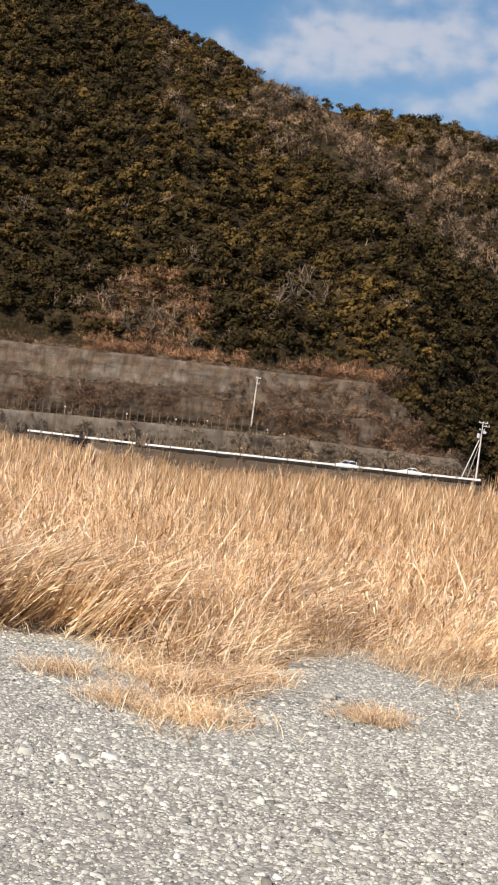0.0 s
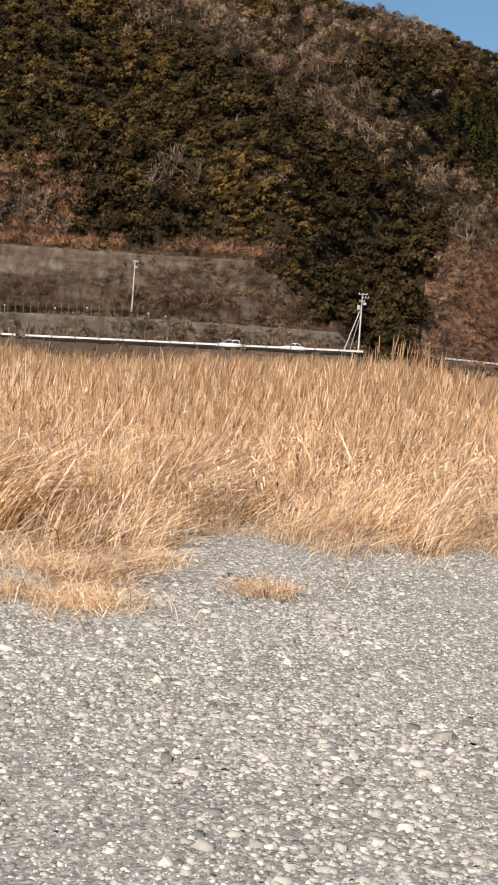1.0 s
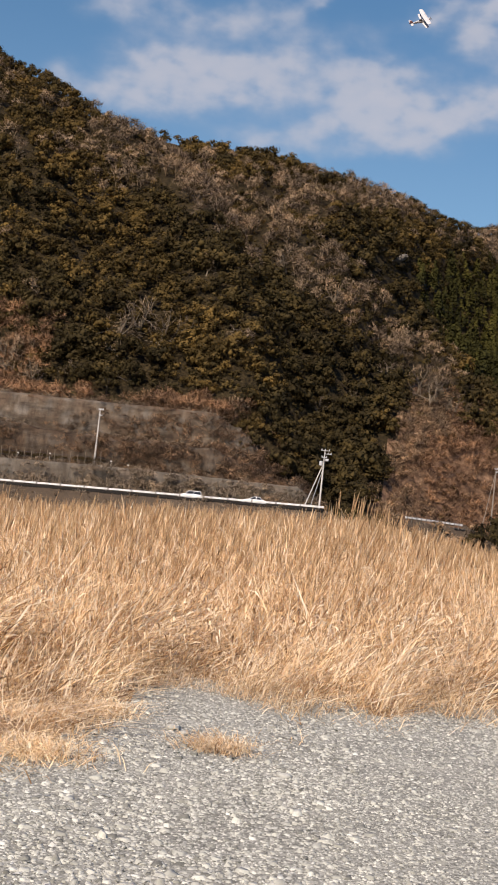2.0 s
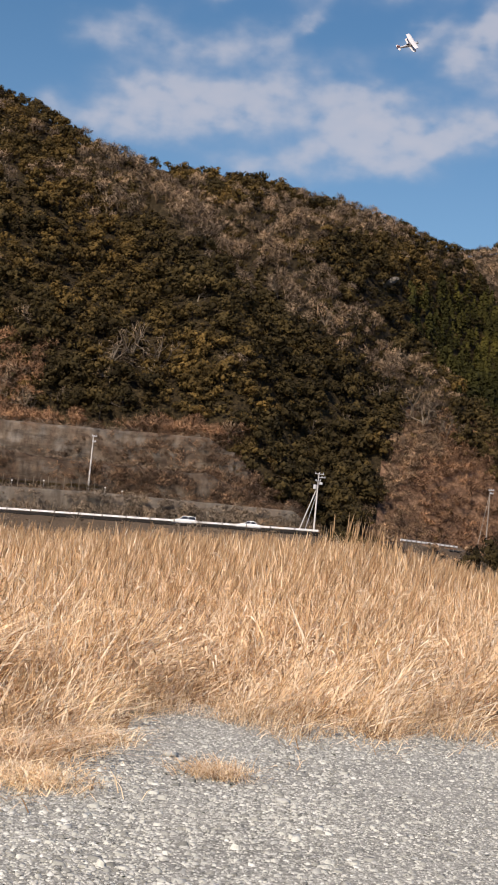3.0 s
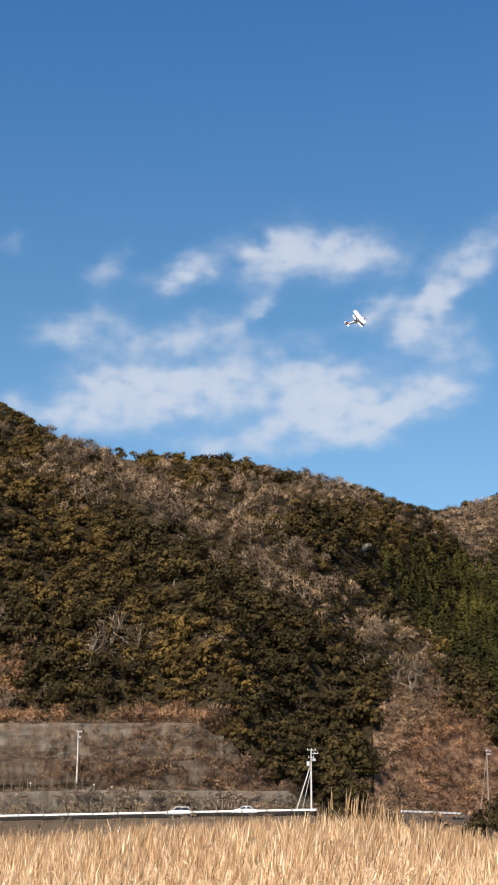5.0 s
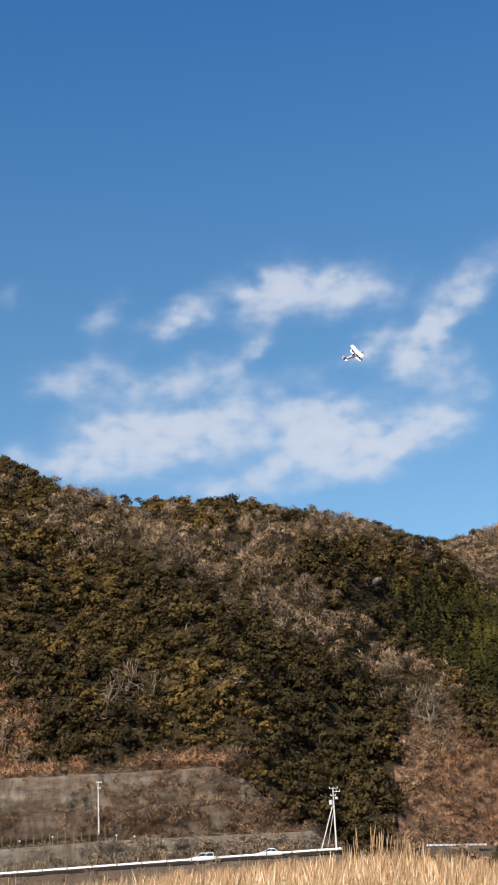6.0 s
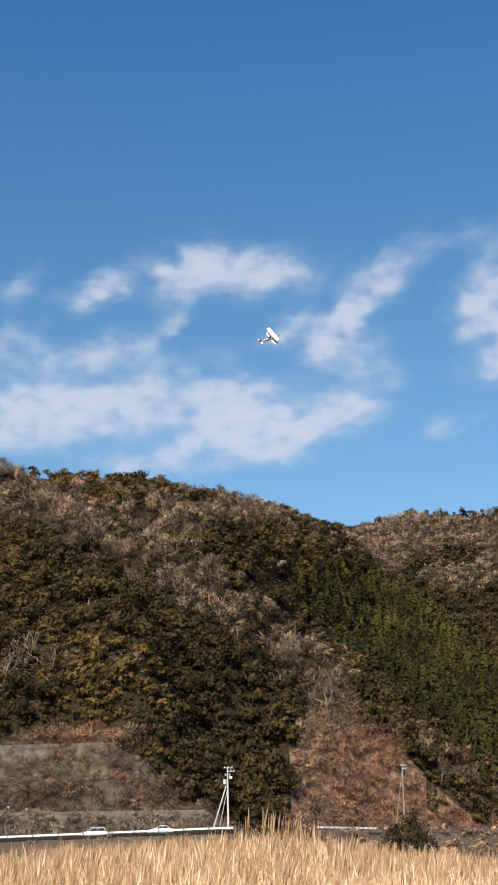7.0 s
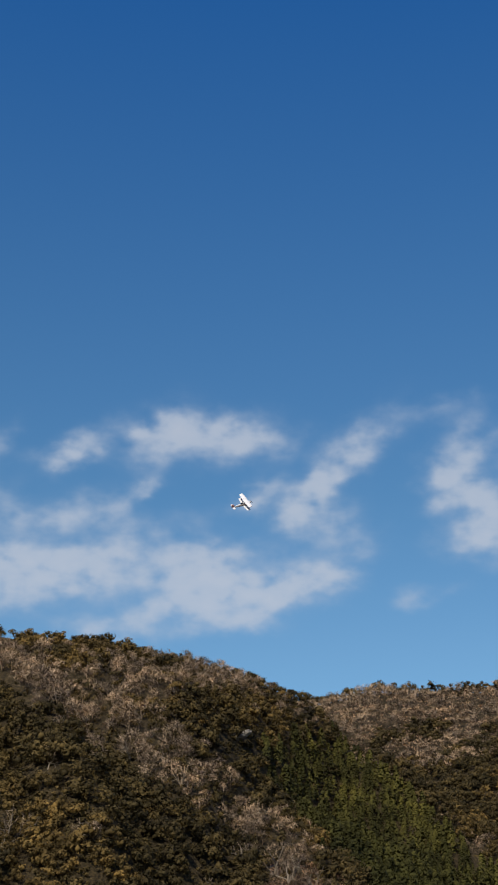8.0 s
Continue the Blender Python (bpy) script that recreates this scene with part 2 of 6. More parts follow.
def pebble_material():
    m, nt, p = material("river_pebbles", 0.85, 0.25)
    g = nt.nodes.new("ShaderNodeNewGeometry")
    c = ramp(nt, g.outputs["Random Per Island"], [(0.0, (0.15, 0.149, 0.126)), (0.2, (0.3, 0.298, 0.253)), (0.5, (0.42, 0.417, 0.357)), (0.85, (0.52, 0.516, 0.442)), (1.0, (0.66, 0.655, 0.57))])
    c = mixc(nt, 0.5, c, ramp(nt, noise_tex(nt, 60, 5, 0.7), [(0.3, (0.6, 0.6, 0.6)), (0.7, (1.25, 1.24, 1.2))]), "MULTIPLY")
    nt.links.new(c, p.inputs["Base Color"])
    bump(nt, p, noise_tex(nt, 120, 4), 0.4, 0.004)
    return m


def stone_material():
    m, nt, p = material("river_stone", 0.8, 0.3)
    o = nt.nodes.new("ShaderNodeObjectInfo")
    c = ramp(nt, o.outputs["Random"], [(0.0, (0.29, 0.285, 0.248)), (0.3, (0.36, 0.354, 0.31)), (0.7, (0.43, 0.423, 0.37)), (1.0, (0.54, 0.53, 0.467))])
    c = mixc(nt, 0.6, c, ramp(nt, noise_tex(nt, 35, 6, 0.7), [(0.3, (0.6, 0.6, 0.6)), (0.7, (1.2, 1.2, 1.17))]), "MULTIPLY")
    nt.links.new(c, p.inputs["Base Color"])
    bump(nt, p, noise_tex(nt, 70, 5), 0.5, 0.006)
    return m


M_PEBBLE, M_STONE = pebble_material(), stone_material()


def concrete(name, base, streaks=0.6, stain=0.0):
    m, nt, p = material(name, 0.9, 0.25)
    c = ramp(nt, noise_tex(nt, 0.5, 6, 0.65), [(0.3, tuple(0.6 * v for v in base)), (0.55, base), (0.75, tuple(1.35 * v for v in base))])
    run = ramp(nt, noise_tex(nt, 1.0, 4, 0.6, stretch=(1.1, 1.1, 0.09)), [(0.35, (0.42, 0.38, 0.35)), (0.55, (1.0, 1.0, 1.0)), (0.75, (1.2, 1.18, 1.12))])
    c = mixc(nt, streaks, c, run, "MULTIPLY")
    c = mixc(nt, 0.5, c, ramp(nt, noise_tex(nt, 6, 5, 0.7), [(0.3, (0.7, 0.7, 0.7)), (0.7, (1.2, 1.2, 1.2))]), "MULTIPLY")
    # dark growth in level bands and ragged blotches
    c = mixc(nt, stain, c, ramp(nt, noise_tex(nt, 1.0, 5, 0.65, stretch=(0.16, 0.16, 0.75)), [(0.36, (0.42, 0.38, 0.33)), (0.5, (0.95, 0.93, 0.9)), (0.68, (1.25, 1.22, 1.16))]), "MULTIPLY")
    c = mixc(nt, stain, c, ramp(nt, noise_tex(nt, 0.28, 5, 0.6), [(0.38, (1.0, 1.0, 1.0)), (0.5, (0.85, 0.72, 0.58)), (0.62, (0.62, 0.42, 0.28)), (0.75, (1.0, 0.95, 0.9))]), "MULTIPLY")
    nt.links.new(c, p.inputs["Base Color"])
    bump(nt, p, noise_tex(nt, 2.5, 5), 0.5, 0.08)
    return m


M_WALL = concrete("weathered_concrete", (0.15, 0.13, 0.108), 0.6, 0.75)
M_WALL_LOW = concrete("grey_concrete", (0.145, 0.126, 0.103), 0.6, 0.35)
M_WALL_MID = concrete("dark_stained_concrete", (0.105, 0.086, 0.068), 0.75, 0.8)
# near-black: painted shade under the rail, and the culvert's own dark concrete
M_SHADE_CULVERT = ground_material("rail_shade_and_culvert", [(0.3, (0.010, 0.009, 0.008)), (0.7, (0.03, 0.027, 0.024))], 3, 0.02)
M_POLE = concrete("pole_concrete", (0.62, 0.58, 0.53), 0.15)
M_ROCK = concrete("pale_rock", (0.15, 0.132, 0.108), 0.3)
M_POLE_DULL = concrete("weathered_pole", (0.33, 0.28, 0.23), 0.3)
M_ASPHALT = ground_material("asphalt", [(0.3, (0.04, 0.04, 0.04)), (0.7, (0.065, 0.064, 0.062))], 20, 0.01)


def painted(name, col, rough=0.4, metal=0.0):
    m, nt, p = material(name, rough, 0.5)
    p.inputs["Metallic"].default_value = metal
    c = ramp(nt, noise_tex(nt, 3.0, 5, 0.7), [(0.3, tuple(0.86 * v for v in col)), (0.6, col)])
    nt.links.new(c, p.inputs["Base Color"])
    return m


M_RAIL = painted("white_rail_paint", (0.82, 0.8, 0.76), 0.45)
M_POST = painted("weathered_post", (0.2, 0.175, 0.145), 0.7)
M_GALV = painted("galvanised_steel", (0.55, 0.55, 0.55), 0.5, 0.6)
M_DARK = painted("dark_fittings", (0.04, 0.04, 0.042), 0.5)
M_CAR = painted("white_car_paint", (0.82, 0.82, 0.8), 0.25)
M_GLASS = painted("dark_window_glass", (0.02, 0.022, 0.026), 0.08)
M_TYRE = painted("tyre_rubber", (0.02, 0.02, 0.02), 0.85)
M_FOAM = painted("white_foam", (0.52, 0.51, 0.51), 0.55)
M_FOAM_RED = painted("pink_trim", (0.62, 0.32, 0.30), 0.5)


# ---- mesh helpers ----
def arrays(name, V, F, mats, parent=None, smooth=False, index=None, normals=None):
    """One mesh object from an array of points and an array of faces with three or four corners; normals: one for each point, for foliage that shades as a mass."""
    V, F = np.ascontiguousarray(V, np.float32), np.ascontiguousarray(F, np.int32)
    me = bpy.data.meshes.new(name)
    k = F.shape[1]
    me.vertices.add(len(V)), me.loops.add(F.size), me.polygons.add(len(F))
    me.vertices.foreach_set("co", V.ravel())
    me.loops.foreach_set("vertex_index", F.ravel())
    me.polygons.foreach_set("loop_start", np.arange(0, F.size, k, dtype=np.int32))
    for mt in (mats if isinstance(mats, (list, tuple)) else [mats]):
        me.materials.append(mt)
    if index is not None:
        me.polygons.foreach_set("material_index", np.ascontiguousarray(index, np.int32))
    if smooth:
        me.polygons.foreach_set("use_smooth", np.ones(len(F), bool))
    me.update(calc_edges=True)
    if normals is not None:
        me.polygons.foreach_set("use_smooth", np.ones(len(F), bool))
        me.normals_split_custom_set_from_vertices(np.ascontiguousarray(normals, np.float32))
    ob = new(name, me)
    ob.parent = parent
    return ob


def part(name, bm, mat, parent, label="", smooth=False):
    me = bpy.data.meshes.new(name)
    bmesh.ops.recalc_face_normals(bm, faces=bm.faces)
    bm.to_mesh(me)
    bm.free()
    me.materials.append(mat)
    if smooth:
        me.polygons.foreach_set("use_smooth", np.ones(len(me.polygons), bool))
    ob = new(name, me)
    ob.parent = parent
    return tagged(ob, label) if label else ob


def box(bm, lo, hi, bevel=0.0, m=None):
    c, s = (Vector(lo) + Vector(hi)) / 2, Vector(hi) - Vector(lo)
    r = bmesh.ops.create_cube(bm, size=1, matrix=Matrix.Translation(c) @ Matrix.Diagonal((*s, 1)))
    vs = r["verts"]
    if bevel:
        es = list({e for v in vs for e in v.link_edges})
        vs = bmesh.ops.bevel(bm, geom=es, offset=bevel, segments=2, affect="EDGES", profile=0.5)["verts"]
    if m is not None:
        bmesh.ops.transform(bm, matrix=m, verts=vs)
    return bm


def rod(bm, a, b, r0, r1=None, n=8):
    a, b = Vector(a), Vector(b)
    q = (b - a).to_track_quat("Z", "Y").to_matrix().to_4x4()
    bmesh.ops.create_cone(bm, cap_ends=True, segments=n, radius1=r0, radius2=r0 if r1 is None else r1, depth=(b - a).length,
                          matrix=Matrix.Translation((a + b) / 2) @ q)
    return bm


def thing(name, m, label, category, group="", kind=""):
    ob = new(name)
    ob.matrix_basis = m
    return tagged(ob, label, category, group, kind)


def polar(az, dist, el=None):
    """A place by its bearing, its distance over the ground and its angle above the eye."""
    return (dist * math.sin(az * DEG), dist * math.cos(az * DEG), EYE + dist * math.tan(el * DEG) if el is not None else 0.0)


# ---- the lie of the land ----
def lerp(x, pts):
    return np.interp(x, [p[0] for p in pts], [p[1] for p in pts])


def vnoise(x, y, seed=0):
    """Smooth value noise over the plan, about -1 to 1."""
    x, y = np.asarray(x, float), np.asarray(y, float)
    xi, yi = np.floor(x).astype(np.int64), np.floor(y).astype(np.int64)
    fx, fy = x - xi, y - yi
    fx, fy = fx * fx * (3 - 2 * fx), fy * fy * (3 - 2 * fy)

    def h(i, j):
        v = (i * 374761393 + j * 668265263 + seed * 1442695041) & 0x7FFFFFFF
        v = ((v ^ (v >> 13)) * 1274126177) & 0x7FFFFFFF
        return ((v ^ (v >> 16)) & 0xFFFF) / 32767.5 - 1
    return (h(xi, yi) * (1 - fx) + h(xi + 1, yi) * fx) * (1 - fy) + (h(xi, yi + 1) * (1 - fx) + h(xi + 1, yi + 1) * fx) * fy


ROAD_Z = [(-140, 2.2), (-75, 2.8), (-55, 3.0), (0, 4.3), (15, 4.5), (30, 4.2), (120, 4.0)]
ROAD_Y = [(-300, 238), (0, 238), (6, 242), (14, 262), (30, 277), (60, 292), (140, 320)]      # the outer edge of the road, over x
RIDGE = [(-60, 430, 12), (-45, 470, 20), (-34, 470, 21.5), (-24, 450, 20.2), (-16.2, 430, 17.2), (-12.5, 425, 15.85), (-10.5, 425, 14.8), (-6.8, 425, 14.3),
         (-2.8, 430, 14.1), (0.9, 440, 13.3), (2.4, 445, 13.0), (3.7, 450, 12.5), (5, 460, 11.9), (6.4, 468, 10.3), (8, 476, 8.9), (10, 490, 7.4), (16, 520, 2)]
FOOT = [(-60, 300, 5), (-40, 275, 16), (-19, 284, 20), (-4.8, 270, 20), (-3.3, 264, 15), (-2.0, 259, 8.5), (-0.6, 259, 5), (1, 276, 6.5), (3, 335, 20), (5, 390, 28), (8, 420, 25), (16, 440, 5)]
SPUR = [polar(*p) for p in ((-6, 412, 12.2), (-3, 400, 11.2), (0.1, 390, 9.6), (1.5, 382, 8.4), (3.2, 366, 7.3), (4.4, 352, 6.1), (5.1, 340, 5.1), (6.3, 322, 3.3),
                            (7, 314, 2.6), (7.8, 306, 1.7), (9.2, 298, 0.9))]
CEDAR = [polar(*p) for p in ((2.0, 470, 9.4), (3.0, 474, 9.75), (3.75, 476, 10.0), (4.6, 478, 10.2), (5.6, 475, 10.25), (6.9, 462, 9.95), (8.2, 452, 8.65), (9.3, 442, 7.75), (10.4, 432, 6.9), (12.1, 412, 5.4),
                             (15, 396, 3.5), (18, 380, 2))]
BACK = [polar(*p) for p in ((1, 640, 11.6), (4.9, 640, 12.0), (6.9, 640, 12.1), (7.85, 640, 12.35), (9.2, 640, 12.3), (11, 630, 12.4), (16, 620, 13), (24, 600, 13),
                            (34, 600, 9))]


def along(x, y, line, slope, width):
    """The height of a hillside that falls away on both sides of a crest."""
    best = np.full(x.shape, -1e3)
    for (ax, ay, az), (bx, by, bz) in zip(line, line[1:]):
        dx, dy = bx - ax, by - ay
        u = np.clip(((x - ax) * dx + (y - ay) * dy) / (dx * dx + dy * dy), 0, 1)
        d = np.hypot(x - ax - u * dx, y - ay - u * dy)
        best = np.maximum(best, az + u * (bz - az) - slope * (np.sqrt(d * d + width * width) - width))
    return best


def off_line(x, y, line):
    """How far a place lies from a crest, over the ground."""
    best = np.full(np.shape(x), 1e9)
    for (ax, ay, _), (bx, by, _) in zip(line, line[1:]):
        dx, dy = bx - ax, by - ay
        u = np.clip(((x - ax) * dx + (y - ay) * dy) / (dx * dx + dy * dy), 0, 1)
        best = np.minimum(best, np.hypot(x - ax - u * dx, y - ay - u * dy))
    return best


def road_z(x):
    return lerp(x, ROAD_Z)


def land(x, y):
    """The height of the ground at any place."""
    x, y = np.asarray(x, float), np.asarray(y, float)
    d, az = np.hypot(x, y), np.degrees(np.arctan2(x, y))
    z = 0.03 * vnoise(x / 1.7, y / 1.7, 3) + 0.10 * vnoise(x / 9, y / 9, 4) * np.clip((d - 8) / 20, 0, 1)
    edge = lerp(x, ROAD_Y)
    up = np.clip((y - edge + 8) / 7.0, 0, 1)
    z = z * (1 - up) + (road_z(x) - 0.05) * up
    ahead = np.clip((70 - np.abs(az)) / 10, 0, 1)
    rough = 3.5 * vnoise(x / 38, y / 38, 1) + 1.6 * vnoise(x / 15, y / 15, 2)
    # the main hill, from its foot to its ridge
    rd = lerp(az, RIDGE)
    re = np.interp(az, [p[0] for p in RIDGE], [p[2] for p in RIDGE])
    rz = EYE + rd * np.tan(re * DEG)
    fd = lerp(az, FOOT)
    fz = np.interp(az, [p[0] for p in FOOT], [p[2] for p in FOOT])
    u = (d - fd) / (rd - fd)
    uc = np.clip(u, 0, 1)
    hill = fz + (rz - fz) * (uc + 0.10 * np.sin(uc * math.pi)) + rough * np.sin(uc * math.pi) * 1.2
    # a rounded spur runs down the hill, with a gully beside it
    crest = np.interp(uc, [0, 0.1, 0.35, 0.55, 0.75, 1], [-2.6, -3.3, -5.6, -7.5, -9.6, -12.5])
    hill = hill + np.sin(uc * math.pi) ** 0.7 * (8.0 * np.exp(-((az - crest) / 1.7) ** 2) - 5.5 * np.exp(-((az - crest - 3.1) / 1.4) ** 2) + 4.0 * np.exp(-((az - crest + 6.5) / 2.0) ** 2))
    hill = np.where(u > 1, rz - 0.5 * (d - rd), hill)
    hill = np.where((u < 0) | (ahead <= 0), -50, hill)
    z = np.maximum(z, hill)
    k = np.clip((y - edge - 9) / 12, 0, 1)
    for line, s, w in ((SPUR, 0.58, 7), (CEDAR, 0.72, 6), (BACK, 0.5, 10)):
        z = np.maximum(z, np.where(k > 0, (along(x, y, line, s, w) + rough * 0.5) * k + (1 - k) * z, -50))
    return z


def slip(x, y):
    """Where the slope lies open, overgrown by withered vines."""
    d, az = np.hypot(x, y), np.degrees(np.arctan2(x, y))
    el = np.degrees(np.arctan2(land(x, y) - EYE, d))
    top = lerp(az, [(1.8, 0), (2.3, 2.4), (2.9, 4.4), (3.4, 5.3), (4.6, 5.2), (5.4, 4.6), (6.4, 3.8), (7.2, 2.8), (8, 1.6), (10, 0.8)])
    return (az > 2.1 + 0.5 * vnoise(x / 4, y / 4, 9)) & (az < 11) & (el < top + 0.9 * vnoise(x / 5, y / 5, 10) + 0.4 * vnoise(x / 2, y / 2, 14)) & (d < 350)


def shore(x, y):
    """How far a place lies inside the reeds, in metres; below nought on the open gravel."""
    d, az = np.hypot(x, y), np.degrees(np.arctan2(x, y))
    edge = lerp(az, [(-40, 12), (-17.7, 12.1), (-16.5, 12.3), (-15, 12.1), (-13.1, 10.4), (-11.5, 9.1), (-10.6, 8.6), (-9.9, 8.9), (-8.5, 9.7), (-7.7, 10.7), (-6.9, 10.9), (-6.1, 12.4), (-4.3, 13.5),
                     (-3.5, 13.5), (-2.2, 12.5), (-0.9, 12.3), (0, 12.0), (1.8, 12.7), (3.5, 12.2), (5.2, 14.2), (5.9, 13.6), (7.9, 14.1), (30, 15)])
    return d - edge + 0.45 * vnoise(x * 1.3, y * 1.3, 7) + 0.2 * vnoise(x * 4, y * 4, 8)


def build_ground():
    fine = np.arange(-30, 26.01, 0.4)
    az = np.concatenate([np.arange(-180, -30, 6), fine, np.arange(28, 180, 6)]) * DEG
    r = np.concatenate([[0.001, 1.5], np.arange(3, 18, 0.3), np.arange(18, 60, 3), np.arange(60, 224, 12), np.arange(224, 275, 1.2), np.arange(275, 480, 5),
                        np.arange(480, 700, 10), [760, 900, 1300, 2200, 4000]])
    A, R = np.meshgrid(az, r)
    X, Y = np.sin(A) * R, np.cos(A) * R - 2.0
    Z = land(X, Y)
    nr, na = R.shape
    V = np.stack([X, Y, Z], -1).reshape(-1, 3)
    i, j = np.meshgrid(np.arange(nr - 1), np.arange(na), indexing="ij")
    j2 = (j + 1) % na
    F = np.stack([i * na + j, i * na + j2, (i + 1) * na + j2, (i + 1) * na + j], -1).reshape(-1, 4)
    c = V[F].mean(1)
    inside = shore(c[:, 0], c[:, 1])
    road = lerp(c[:, 0], ROAD_Y)
    idx = np.where(inside > 1.0, 1, 0)
    idx = np.where(c[:, 1] > road - 12, 2, idx)
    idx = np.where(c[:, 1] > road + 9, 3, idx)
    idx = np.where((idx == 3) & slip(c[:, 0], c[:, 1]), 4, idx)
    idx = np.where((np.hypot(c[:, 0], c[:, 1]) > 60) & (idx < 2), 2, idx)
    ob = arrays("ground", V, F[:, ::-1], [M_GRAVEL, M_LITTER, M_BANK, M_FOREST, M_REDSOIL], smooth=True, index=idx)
    return tagged(ob, "grey river gravel rising to a wooded hillside", "ground", kind="structure")


ground = build_ground()


# ---- road and retaining walls ----
def strip(name, xs, lower, upper, mat, label, category, kind="structure"):
    """A solid band along x between two outlines given as functions of x: lists of (y, z) from front bottom round to back."""
    rows = [lower(x) + upper(x) for x in xs]
    k = len(rows[0])
    V = np.array([(x, y, z) for x, row in zip(xs, rows) for y, z in row])
    F = [(i * k + j, (i + 1) * k + j, (i + 1) * k + (j + 1) % k, i * k + (j + 1) % k) for i in range(len(xs) - 1) for j in range(k)]
    ob = arrays(name, V, np.array(F), mat)
    bm = bmesh.new()
    bm.from_mesh(ob.data)
    bm.verts.ensure_lookup_table()
    for e in (0, len(xs) - 1):
        bm.faces.new([bm.verts[e * k + j] for j in range(k)])
    bmesh.ops.recalc_face_normals(bm, faces=bm.faces)
    bm.to_mesh(ob.data)
    bm.free()
    return tagged(ob, label, category, kind=kind)


def build_road():
    xs = np.arange(-140, 121, 4.0)
    e = lambda x: float(lerp(x, ROAD_Y))
    z = lambda x: float(road_z(x))
    strip("road", xs, lambda x: [(e(x) + 0.9, z(x) - 0.4), (e(x) + 0.9, z(x) + 0.02)], lambda x: [(e(x) + 8.2, z(x) + 0.06), (e(x) + 8.2, z(x) - 0.4)], M_ASPHALT,
          "grey asphalt road on a levee", "road")
    # concrete revetment below the road's edge
    xs2 = np.arange(-140, 7, 2.0)
    strip("levee_wall", xs2, lambda x: [(e(x) - 2.6, z(x) - 3.4), (e(x) + 0.1, z(x) - 0.32), (e(x) - 0.75, z(x) - 0.3), (e(x) - 0.8, z(x) - 0.02)], lambda x: [(e(x) + 0.88, z(x) + 0.01), (e(x) + 0.88, z(x) - 3.2)],
          M_WALL_LOW, "sloped grey concrete wall under the road", "wall")
    # strip added along the outer edge, coloured near-black for the shade under the rail
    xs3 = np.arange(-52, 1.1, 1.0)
    strip("kerb", xs3, lambda x: [(e(x) - 1.0, z(x) - 0.4), (e(x) - 0.98, z(x) + 0.36 + 0.08 * float(vnoise(x * 0.6, 3.0, 25)))], lambda x: [(e(x) - 0.4, z(x) + 0.36), (e(x) - 0.4, z(x) - 0.4)], M_SHADE_CULVERT,
          "dark strip added for the shade under the rail of the levee road", "kerb")


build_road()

LOW_TOP = [(-120, 6.4), (-86, 6.7), (-62, 7.5), (-40, 8.1), (-4, 8.1), (-2.2, 7.0), (-1.2, 4.6)]
MID_TOP = [(-120, 12.8), (-84, 13.4), (-60, 14.2), (-47, 13.6), (-20, 13.2), (-13, 11.6), (-8, 9.0)]
HIGH_TOP = [(-120, 19.5), (-80, 20.0), (-62, 20.1), (-20.5, 20.2), (-18.5, 19.0), (-14, 16.6), (-11, 13.2), (-9.5, 11.4)]


